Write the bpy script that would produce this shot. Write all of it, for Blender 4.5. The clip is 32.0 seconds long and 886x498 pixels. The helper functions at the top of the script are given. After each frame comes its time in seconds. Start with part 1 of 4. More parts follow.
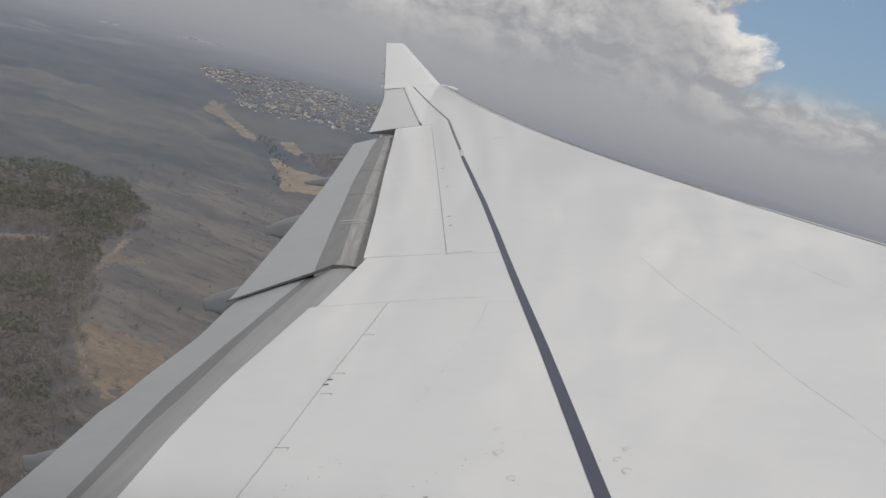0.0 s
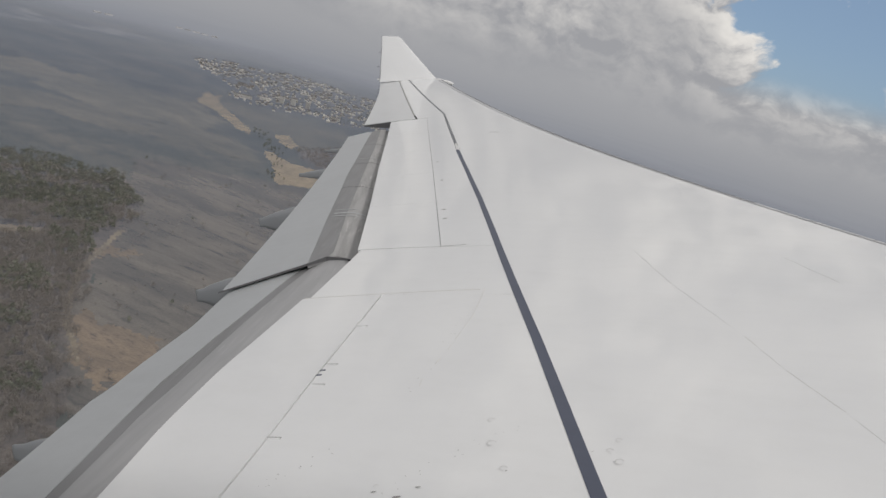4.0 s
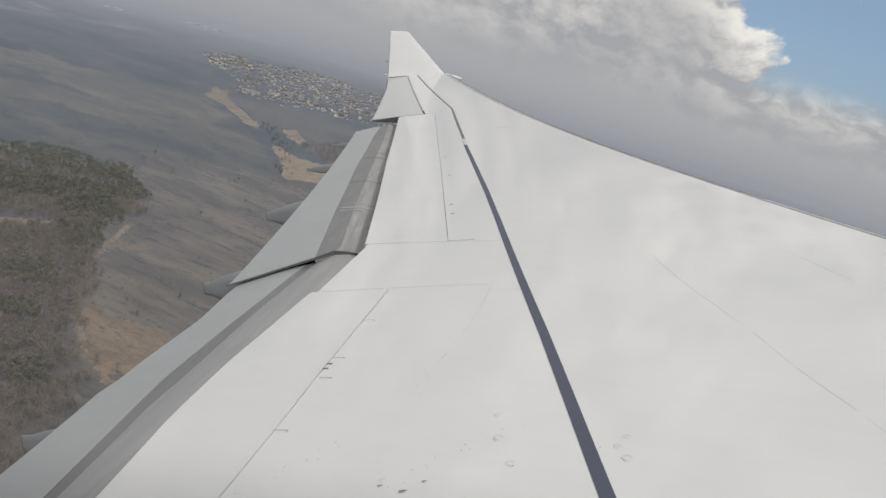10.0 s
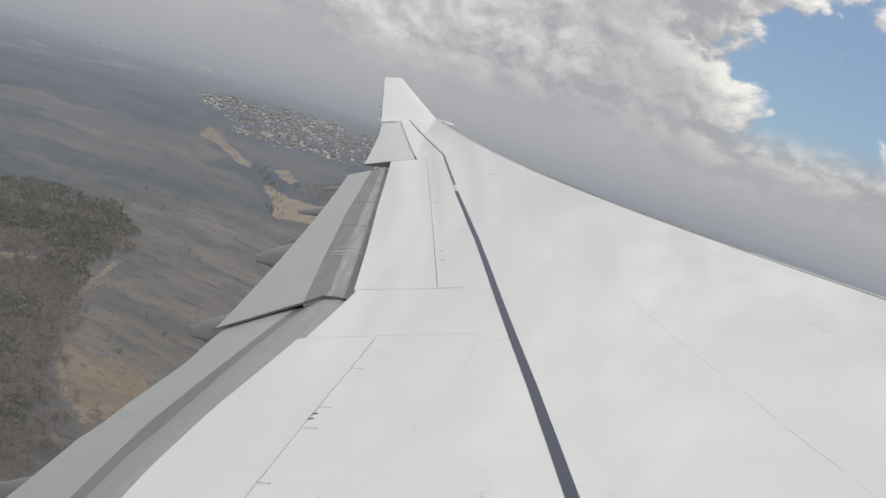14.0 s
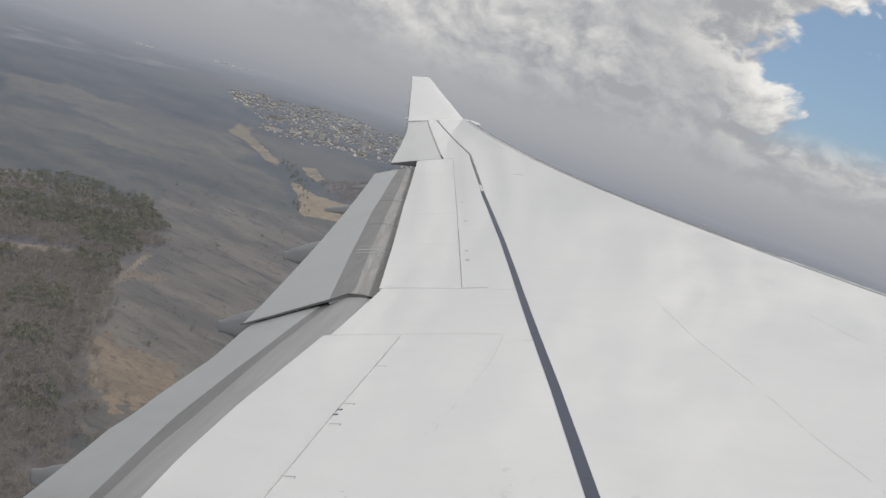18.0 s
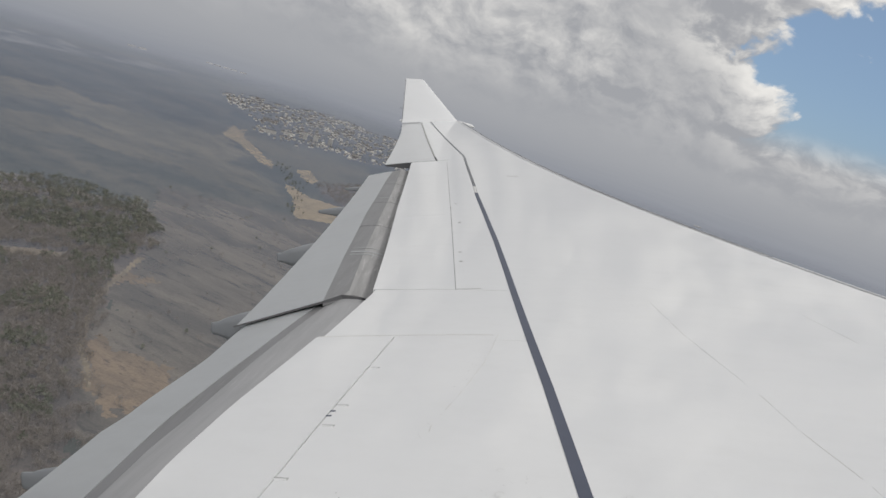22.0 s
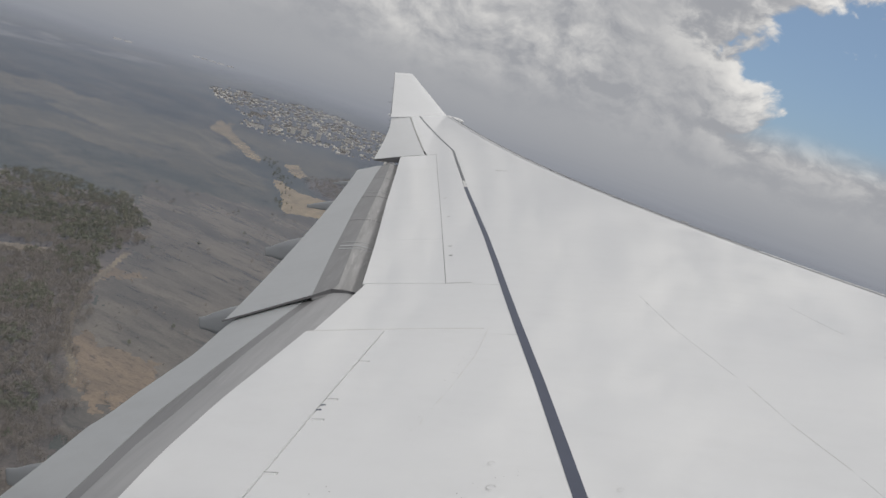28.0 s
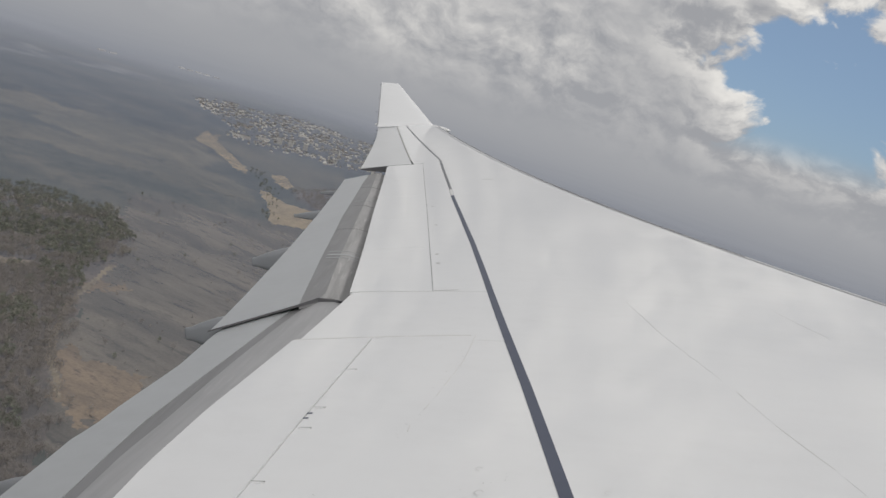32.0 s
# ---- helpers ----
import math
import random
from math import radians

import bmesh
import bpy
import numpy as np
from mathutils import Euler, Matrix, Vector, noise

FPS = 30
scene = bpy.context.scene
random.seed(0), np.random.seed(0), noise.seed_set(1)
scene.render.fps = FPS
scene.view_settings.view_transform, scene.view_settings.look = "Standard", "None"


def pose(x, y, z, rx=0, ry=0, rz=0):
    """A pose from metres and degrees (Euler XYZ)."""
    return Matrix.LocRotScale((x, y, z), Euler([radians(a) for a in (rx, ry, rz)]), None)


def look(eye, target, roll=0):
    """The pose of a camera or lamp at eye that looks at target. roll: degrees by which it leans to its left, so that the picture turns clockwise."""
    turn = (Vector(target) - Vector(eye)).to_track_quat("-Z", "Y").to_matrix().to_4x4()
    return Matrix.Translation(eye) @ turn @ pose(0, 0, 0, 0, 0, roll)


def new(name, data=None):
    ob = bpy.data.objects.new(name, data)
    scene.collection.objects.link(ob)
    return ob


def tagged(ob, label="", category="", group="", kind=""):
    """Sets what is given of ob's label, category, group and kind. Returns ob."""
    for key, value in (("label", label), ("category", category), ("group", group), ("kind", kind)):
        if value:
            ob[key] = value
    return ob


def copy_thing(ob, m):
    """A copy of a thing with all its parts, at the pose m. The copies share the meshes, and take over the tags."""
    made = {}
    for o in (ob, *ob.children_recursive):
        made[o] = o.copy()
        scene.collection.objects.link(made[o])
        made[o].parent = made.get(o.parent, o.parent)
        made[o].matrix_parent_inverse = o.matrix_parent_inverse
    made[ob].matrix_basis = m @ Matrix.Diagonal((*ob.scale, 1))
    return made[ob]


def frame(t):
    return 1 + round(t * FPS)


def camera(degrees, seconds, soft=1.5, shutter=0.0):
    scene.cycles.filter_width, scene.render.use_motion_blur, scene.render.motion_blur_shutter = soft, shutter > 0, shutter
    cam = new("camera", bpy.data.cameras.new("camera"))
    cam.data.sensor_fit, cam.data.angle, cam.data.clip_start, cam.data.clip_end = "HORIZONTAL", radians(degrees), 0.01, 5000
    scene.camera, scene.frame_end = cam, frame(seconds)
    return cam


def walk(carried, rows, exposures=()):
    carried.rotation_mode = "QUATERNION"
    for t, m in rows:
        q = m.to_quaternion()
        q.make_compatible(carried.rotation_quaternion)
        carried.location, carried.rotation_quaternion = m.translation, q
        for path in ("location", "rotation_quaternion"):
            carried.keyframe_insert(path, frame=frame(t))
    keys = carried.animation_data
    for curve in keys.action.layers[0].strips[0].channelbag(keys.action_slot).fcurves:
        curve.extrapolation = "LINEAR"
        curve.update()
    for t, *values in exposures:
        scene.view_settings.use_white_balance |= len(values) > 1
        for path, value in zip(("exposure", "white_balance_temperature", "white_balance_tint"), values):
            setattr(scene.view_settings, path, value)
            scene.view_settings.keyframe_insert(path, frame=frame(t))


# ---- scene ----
HEIGHT = 345.0  # of the wing root over the ground
cam = camera(67.7, 32.0, soft=1.5)
PATH = (
    (0, -7.325, 2.550, 344.633, 73.196, -15.106, 21.255),
    (0.5, -7.335, 2.587, 344.578, 73.512, -15.127, 21.330),
    (1, -7.329, 2.572, 344.593, 73.748, -15.322, 21.176),
    (1.5, -7.325, 2.550, 344.616, 73.986, -15.404, 21.085),
    (2, -7.320, 2.575, 344.592, 73.906, -15.368, 20.784),
    (2.5, -7.320, 2.532, 344.644, 73.950, -15.262, 20.334),
    (3, -7.310, 2.525, 344.674, 73.488, -15.243, 20.330),
    (3.5, -7.315, 2.539, 344.630, 73.004, -15.616, 20.547),
    (5.5, -7.328, 2.566, 344.585, 72.715, -15.691, 21.438),
    (6, -7.323, 2.552, 344.611, 72.464, -15.681, 21.544),
    (6.5, -7.335, 2.560, 344.608, 72.473, -15.755, 21.598),
    (7, -7.327, 2.544, 344.633, 72.152, -15.601, 21.528),
    (7.5, -7.326, 2.559, 344.599, 72.301, -15.649, 21.568),
    (8, -7.335, 2.580, 344.542, 72.961, -15.879, 21.572),
    (8.5, -7.330, 2.571, 344.560, 72.901, -15.921, 21.553),
    (9, -7.329, 2.546, 344.596, 72.825, -16.130, 21.448),
    (9.5, -7.327, 2.551, 344.608, 72.627, -15.974, 21.373),
    (10, -7.326, 2.566, 344.587, 72.283, -15.943, 21.630),
    (10.5, -7.327, 2.566, 344.601, 71.739, -16.088, 21.425),
    (11, -7.336, 2.578, 344.594, 71.525, -16.217, 20.846),
    (11.5, -7.325, 2.556, 344.620, 71.663, -16.092, 20.767),
    (12, -7.324, 2.565, 344.628, 71.981, -15.849, 20.291),
    (12.5, -7.328, 2.548, 344.655, 73.051, -15.646, 20.002),
    (13, -7.336, 2.564, 344.632, 72.510, -16.157, 20.189),
    (13.5, -7.330, 2.598, 344.580, 72.430, -16.617, 20.563),
    (14, -7.343, 2.558, 344.647, 76.135, -17.199, 21.013),
    (14.5, -7.352, 2.568, 344.680, 78.005, -17.245, 22.135),
    (16.5, -7.337, 2.552, 344.623, 75.640, -17.486, 23.431),
    (17, -7.341, 2.541, 344.650, 75.716, -17.469, 23.345),
    (17.5, -7.335, 2.520, 344.679, 75.770, -17.221, 23.268),
    (18, -7.338, 2.520, 344.662, 75.352, -17.532, 23.422),
    (18.5, -7.336, 2.550, 344.618, 75.385, -17.443, 23.513),
    (19, -7.336, 2.548, 344.639, 75.050, -17.288, 23.487),
    (19.5, -7.334, 2.542, 344.639, 75.184, -17.404, 23.242),
    (20, -7.342, 2.545, 344.645, 74.574, -17.872, 23.511),
    (20.5, -7.341, 2.539, 344.663, 74.572, -17.632, 23.475),
    (21, -7.333, 2.532, 344.660, 74.824, -17.589, 23.236),
    (21.5, -7.328, 2.535, 344.653, 75.314, -17.531, 23.163),
    (22, -7.324, 2.523, 344.656, 75.685, -17.503, 22.907),
    (22.5, -7.322, 2.527, 344.647, 75.806, -17.452, 22.763),
    (23, -7.328, 2.529, 344.648, 75.712, -17.690, 22.686),
    (23.5, -7.322, 2.520, 344.656, 75.579, -17.638, 22.803),
    (24, -7.322, 2.543, 344.626, 75.760, -17.489, 22.726),
    (24.5, -7.341, 2.546, 344.624, 75.835, -17.599, 22.595),
    (25, -7.337, 2.541, 344.640, 75.808, -17.455, 22.512),
    (25.5, -7.335, 2.535, 344.646, 75.860, -17.486, 22.353),
    (27.5, -7.340, 2.548, 344.615, 76.008, -17.694, 22.031),
    (28, -7.340, 2.541, 344.629, 75.565, -17.765, 21.911),
    (28.5, -7.338, 2.541, 344.630, 75.682, -17.673, 21.967),
    (29, -7.335, 2.549, 344.605, 75.639, -17.551, 22.022),
    (29.5, -7.327, 2.550, 344.599, 75.917, -17.317, 21.879),
    (30, -7.332, 2.533, 344.619, 76.326, -17.572, 21.533),
    (30.5, -7.323, 2.531, 344.618, 76.190, -17.535, 21.400),
    (31, -7.323, 2.535, 344.619, 76.262, -17.355, 21.389),
    (31.5, -7.321, 2.526, 344.631, 76.654, -17.412, 21.191),
    (32, -7.316, 2.530, 344.615, 76.754, -17.541, 20.729),
)
EXPOSURES = ((0, -0.16, 6400, 11.5), (3.5, -0.18, 6400, 11.5), (5.5, 0.02, 6560, 11), (9, 0.02, 6470, 10.5), (11, -0.04, 6450, 10.5), (13, 0.0, 6430, 10.5), (14, 0.07, 6400, 10.5), (19, -0.01, 6370, 10.5), (25, -0.08, 6310, 11), (28, -0.12, 6320, 11), (32, -0.12, 6370, 11))
walk(cam, [(t, pose(*row)) for t, *row in PATH], EXPOSURES)

# ---- world, sun ----
def node(tree, kind, **values):
    n = tree.nodes.new(kind)
    for key, value in values.items():
        n.inputs[int(key[1:])].default_value = value
    return n


def calc(tree, op, a, b=None, c=None, clamp=False):
    n = tree.nodes.new("ShaderNodeMath")
    n.operation, n.use_clamp = op, clamp
    for i, v in enumerate((a, b, c)):
        if v is None:
            continue
        if isinstance(v, (int, float)):
            n.inputs[i].default_value = v
        else:
            tree.links.new(v, n.inputs[i])
    return n.outputs[0]


def vec(tree, op, a, b=None):
    n = tree.nodes.new("ShaderNodeVectorMath")
    n.operation = op
    for i, v in enumerate((a, b)):
        if v is None:
            continue
        if isinstance(v, tuple):
            n.inputs[i].default_value = v
        else:
            tree.links.new(v, n.inputs[i])
    return n.outputs["Value"] if op in ("LENGTH", "DOT_PRODUCT", "DISTANCE") else n.outputs["Vector"]


def blend(tree, fac, a, b, mode="MIX"):
    n = tree.nodes.new("ShaderNodeMix")
    n.data_type, n.blend_type = "RGBA", mode
    for i, v in ((0, fac), (6, a), (7, b)):
        if isinstance(v, (int, float)):
            n.inputs[i].default_value = v
        elif isinstance(v, tuple):
            n.inputs[i].default_value = (*v, 1)
        else:
            tree.links.new(v, n.inputs[i])
    return n.outputs[2]


def grain(tree, where, scale, detail=4.0, rough=0.55, stretch=None):
    if stretch:
        where = vec(tree, "MULTIPLY", where, stretch)
    n = tree.nodes.new("ShaderNodeTexNoise")
    n.inputs["Scale"].default_value = scale
    n.inputs["Detail"].default_value = detail
    n.inputs["Roughness"].default_value = rough
    tree.links.new(where, n.inputs["Vector"])
    return n.outputs[0]


def ramp(tree, v, lo, hi):
    n = tree.nodes.new("ShaderNodeMapRange")
    n.interpolation_type = "SMOOTHSTEP"
    tree.links.new(v, n.inputs[0])
    n.inputs[1].default_value, n.inputs[2].default_value = lo, hi
    return n.outputs[0]


SUN_WAY = Vector((0.5, -0.45, 0.74)).normalized()

world = bpy.data.worlds.new("cloudy_sky")
scene.world = world
world.use_nodes = True
wt = world.node_tree
wt.nodes.clear()
way = wt.nodes.new("ShaderNodeTexCoord").outputs["Generated"]
way = vec(wt, "NORMALIZE", way)
split = wt.nodes.new("ShaderNodeSeparateXYZ")
wt.links.new(way, split.inputs[0])
up = split.outputs[2]
sky = wt.nodes.new("ShaderNodeTexSky")
sky.sky_type, sky.sun_disc = "NISHITA", False
sky.sun_elevation = math.asin(SUN_WAY.z)
sky.sun_rotation = math.atan2(SUN_WAY.x, SUN_WAY.y)
blue = vec(wt, "MULTIPLY", sky.outputs[0], (0.080, 0.094, 0.104))
# cumulus: billows warped by noise, sampled twice towards the sun for their lit and shaded sides


def billows(tree, where, scale):
    n = tree.nodes.new("ShaderNodeTexVoronoi")
    n.feature, n.normalize = "SMOOTH_F1", True
    for key, value in (("Scale", scale), ("Detail", 4.0), ("Roughness", 0.55), ("Lacunarity", 2.3), ("Smoothness", 0.6)):
        n.inputs[key].default_value = value
    tree.links.new(where, n.inputs["Vector"])
    return calc(tree, "SUBTRACT", 1.0, n.outputs["Distance"])


def heap(where):
    """Height of the cloud's surface: broad swells with billows on them."""
    return calc(wt, "MULTIPLY_ADD", billows(wt, where, 7.0), 0.55, calc(wt, "MULTIPLY", grain(wt, where, 4.5, 7, 0.56), 0.9))


flat = (1.0, 1.0, 1.6)
swirl = wt.nodes.new("ShaderNodeTexNoise")
swirl.inputs["Scale"].default_value, swirl.inputs["Detail"].default_value = 8.0, 6.0
wt.links.new(way, swirl.inputs["Vector"])
warped = vec(wt, "ADD", vec(wt, "MULTIPLY", way, flat), vec(wt, "MULTIPLY", swirl.outputs[1], (0.10, 0.10, 0.10)))
puffs = heap(warped)
side = calc(wt, "SUBTRACT", puffs, heap(vec(wt, "ADD", warped, (0.012, -0.004, 0.022))))
broad = grain(wt, way, 3.4, 4, 0.5, flat)
# the opening in the cloud: a wide patch of blue, its rim broken by billows
hole = vec(wt, "DISTANCE", vec(wt, "MULTIPLY", way, (0.95, 1.0, 0.70)), (0.110, 0.968, 0.106))
hole = calc(wt, "SUBTRACT", hole, calc(wt, "MULTIPLY_ADD", puffs, -0.50, 0.40))
gap = calc(wt, "MULTIPLY", ramp(wt, hole, 0.150, 0.118), ramp(wt, up, 0.035, 0.085))
rim = calc(wt, "MULTIPLY", ramp(wt, hole, 0.27, 0.14), ramp(wt, side, -0.05, 0.06))
lit = calc(wt, "MULTIPLY_ADD", ramp(wt, broad, 0.44, 0.70), 0.30, 0.15)
lit = calc(wt, "MULTIPLY_ADD", side, calc(wt, "MULTIPLY_ADD", ramp(wt, broad, 0.36, 0.58), 2.6, 1.2), lit)
lit = calc(wt, "MULTIPLY_ADD", rim, 0.42, lit, clamp=True)
high = calc(wt, "MULTIPLY", ramp(wt, up, 0.20, 0.40), calc(wt, "MULTIPLY_ADD", ramp(wt, grain(wt, way, 6.0, 4, 0.5, flat), 0.44, 0.62), 0.55, -0.12))
lit = calc(wt, "MULTIPLY", calc(wt, "ADD", lit, high, clamp=True), ramp(wt, up, -0.05, 0.10))
cloud = blend(wt, lit, (0.375, 0.38, 0.392), (0.92, 0.89, 0.825))
clouds = blend(wt, gap, cloud, blend(wt, 0.6, blue, (0.29, 0.385, 0.52)))
veil = ramp(wt, up, 0.075, -0.03)
air = blend(wt, calc(wt, "MULTIPLY", veil, 0.65), clouds, (0.395, 0.40, 0.41))
low = ramp(wt, up, -0.005, -0.155)
# the plain out to the horizon, its bluish haze put into the backdrop colour
depth = calc(wt, "MAXIMUM", calc(wt, "MULTIPLY", up, -1.0), 0.012)
trio = wt.nodes.new("ShaderNodeCombineXYZ")
for k in range(3):
    wt.links.new(depth, trio.inputs[k])
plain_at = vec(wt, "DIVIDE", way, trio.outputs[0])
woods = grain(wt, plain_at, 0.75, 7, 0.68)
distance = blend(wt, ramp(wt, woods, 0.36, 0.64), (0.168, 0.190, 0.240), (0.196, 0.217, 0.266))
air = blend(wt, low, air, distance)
back = wt.nodes.new("ShaderNodeBackground")
wt.links.new(air, back.inputs[0])
back.inputs[1].default_value = 1.0
wt.links.new(back.outputs[0], wt.nodes.new("ShaderNodeOutputWorld").inputs[0])

sun = new("sun", bpy.data.lights.new("sun", "SUN"))
sun.data.energy, sun.data.angle, sun.data.color = 1.72, radians(6), (1.0, 0.97, 0.93)
sun.matrix_world = look(SUN_WAY * 100, (0, 0, 0))


# ---- materials ----
def material(name, shader, haze=0.0, edge=3300):
    """shader(tree, place, bsdf) sets the surface; haze: metres over which a thing fades to the backdrop, as painted air
    haze; edge: from where it dissolves.
    """
    m = bpy.data.materials.new(name)
    m.use_nodes = True
    t = m.node_tree
    bsdf = t.nodes["Principled BSDF"]
    geo = t.nodes.new("ShaderNodeNewGeometry")
    shader(t, geo.outputs["Position"], bsdf)
    # air haze: the surface turns transparent with distance, showing the backdrop's haze colour
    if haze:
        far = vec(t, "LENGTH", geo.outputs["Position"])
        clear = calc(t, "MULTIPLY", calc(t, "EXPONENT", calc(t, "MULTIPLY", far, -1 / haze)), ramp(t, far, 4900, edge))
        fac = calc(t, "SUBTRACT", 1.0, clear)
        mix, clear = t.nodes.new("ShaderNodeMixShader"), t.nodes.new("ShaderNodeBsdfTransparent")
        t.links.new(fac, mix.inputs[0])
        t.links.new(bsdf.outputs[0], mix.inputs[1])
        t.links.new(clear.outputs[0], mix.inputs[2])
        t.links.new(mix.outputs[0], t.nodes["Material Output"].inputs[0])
    return m


def paint(colour, dirt, amount, rough, coat=0.0, streak=(0.5, 6.0, 6.0)):
    """Aircraft paint with chordwise streaks and fine mottling."""
    def shader(t, place, b):
        fine = grain(t, place, 9.0, 6, 0.6)
        broad = grain(t, place, 0.55, 5, 0.6)
        run = grain(t, place, 1.0, 4, 0.6, streak)
        d = calc(t, "MULTIPLY_ADD", run, 0.5, calc(t, "MULTIPLY", broad, 0.5))
        d = calc(t, "MULTIPLY_ADD", fine, 0.25, d)
        d = calc(t, "MULTIPLY", ramp(t, d, 0.5, 0.95), amount, clamp=True)
        t.links.new(blend(t, d, colour, dirt), b.inputs["Base Color"])
        r = calc(t, "MULTIPLY_ADD", broad, 0.16, rough - 0.08)
        t.links.new(r, b.inputs["Roughness"])
        b.inputs["Coat Weight"].default_value = coat
        b.inputs["Coat Roughness"].default_value = 0.025
        bump = t.nodes.new("ShaderNodeBump")
        bump.inputs["Strength"].default_value, bump.inputs["Distance"].default_value = 0.016, 0.02
        t.links.new(broad, bump.inputs["Height"])
        t.links.new(bump.outputs[0], b.inputs["Normal"])
    return shader


def scuffed(dark, mid, pale, slope):
    """Worn metal with smears that run along the span."""
    def shader(t, place, s):
        across, along = vec(t, "DOT_PRODUCT", place, (0.94, slope, 0.34)), vec(t, "DOT_PRODUCT", place, (0.0, 1.0, 0.0))
        run = t.nodes.new("ShaderNodeCombineXYZ")
        t.links.new(calc(t, "MULTIPLY", across, 9.0), run.inputs[0])
        t.links.new(calc(t, "MULTIPLY", along, 0.9), run.inputs[1])
        smear = grain(t, run.outputs[0], 0.8, 5, 0.62)
        blot = grain(t, place, 1.1, 5, 0.6, (1.0, 0.5, 1.0))
        edge = grain(t, run.outputs[0], 2.1, 4, 0.6)
        col = blend(t, ramp(t, smear, 0.36, 0.62), dark, mid)
        col = blend(t, calc(t, "MULTIPLY", ramp(t, edge, 0.52, 0.68), ramp(t, blot, 0.45, 0.62)), col, pale)
        t.links.new(col, s.inputs["Base Color"])
        t.links.new(calc(t, "MULTIPLY_ADD", blot, 0.3, 0.3), s.inputs["Roughness"])
    return shader


WHITE = material("white_wing_paint", paint((0.825, 0.83, 0.83), (0.72, 0.72, 0.71), 0.35, 0.34, 1.0))
# flap grey, darker than the wing's white
FLAPWHITE = material("pale_grey_flap_skin", paint((0.44, 0.455, 0.465), (0.37, 0.38, 0.385), 0.5, 0.42, 0.1))
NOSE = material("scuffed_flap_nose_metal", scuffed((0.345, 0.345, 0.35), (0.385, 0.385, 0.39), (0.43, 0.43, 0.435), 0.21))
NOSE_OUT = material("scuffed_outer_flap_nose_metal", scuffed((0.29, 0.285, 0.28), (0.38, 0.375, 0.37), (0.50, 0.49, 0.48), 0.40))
# aileron grey, between the wing's white and the flap's grey
AILERON = material("light_grey_aileron_skin", paint((0.64, 0.65, 0.655), (0.55, 0.55, 0.55), 0.4, 0.4, 0.3))
HAIR = material("hairline_joint", paint((0.735, 0.735, 0.73), (0.70, 0.695, 0.685), 0.8, 0.45, 0.3))
STRIP = material("dark_grey_flap_band", scuffed((0.215, 0.215, 0.215), (0.24, 0.24, 0.245), (0.27, 0.27, 0.275), 0.3))
SEAL = material("dark_blue_grey_sealant", paint((0.096, 0.108, 0.150), (0.066, 0.074, 0.102), 0.5, 0.55))
GAP = material("shadowed_structure", paint((0.10, 0.10, 0.105), (0.06, 0.06, 0.06), 0.5, 0.7))
# fairing grey, with haze and underside shade darkened into the colour
GREY = material("dimmed_fairing_grey", paint((0.285, 0.295, 0.31), (0.22, 0.23, 0.24), 0.5, 0.4, 0.1))
LINE = material("grimy_panel_joint", paint((0.38, 0.38, 0.37), (0.24, 0.23, 0.22), 0.8, 0.6))
FAINTGREY = material("grey_slat_joint", paint((0.36, 0.36, 0.375), (0.30, 0.30, 0.31), 0.6, 0.5))
FAINT = material("faint_sealed_joint", paint((0.68, 0.675, 0.66), (0.61, 0.60, 0.58), 0.8, 0.5))
GREYLINE = material("grey_sealant_and_edge_shade", paint((0.20, 0.205, 0.22), (0.15, 0.155, 0.165), 0.5, 0.55))
LAMP = material("position_light_cover", paint((0.78, 0.78, 0.77), (0.7, 0.7, 0.7), 0.2, 0.2, 0.5))

AIR = 2800.0


def land(a, b, c, scale, contrast=(0.35, 0.65), stretch=None, bump=0.0, furrow=None):
    """Open ground: two colours in broad patches, a third as fine grain."""
    def shader(t, place, s):
        broad = grain(t, place, scale * 0.67, 6, 0.62, stretch)
        mid = grain(t, place, scale * 4.2, 6, 0.65, furrow)
        fine = grain(t, place, 0.35, 5, 0.7)
        col = blend(t, ramp(t, broad, *contrast), a, b)
        col = blend(t, ramp(t, mid, 0.48, 0.72), col, c)
        col = blend(t, 1.0, col, blend(t, fine, (0.62, 0.62, 0.62), (1.38, 1.38, 1.38)), "MULTIPLY")
        t.links.new(col, s.inputs["Base Color"])
        s.inputs["Roughness"].default_value = 0.95
        s.inputs["Specular IOR Level"].default_value = 0.1
        if bump:
            n = t.nodes.new("ShaderNodeBump")
            n.inputs["Strength"].default_value, n.inputs["Distance"].default_value = 0.8, bump
            t.links.new(mid, n.inputs["Height"])
            t.links.new(n.outputs[0], s.inputs["Normal"])
    return shader


def leafy(a, b):
    def shader(t, place, s):
        info = t.nodes.new("ShaderNodeNewGeometry")
        patch = calc(t, "MULTIPLY_ADD", grain(t, place, 0.016, 3, 0.6), 0.55, calc(t, "MULTIPLY", grain(t, place, 0.17, 2, 0.5), 0.55))
        k = calc(t, "MULTIPLY_ADD", info.outputs["Random Per Island"], 0.25, calc(t, "MULTIPLY_ADD", patch, 1.5, -0.85), clamp=True)
        t.links.new(blend(t, k, a, b), s.inputs["Base Color"])
        s.inputs["Roughness"].default_value = 0.9
        s.inputs["Specular IOR Level"].default_value = 0.1
    return shader


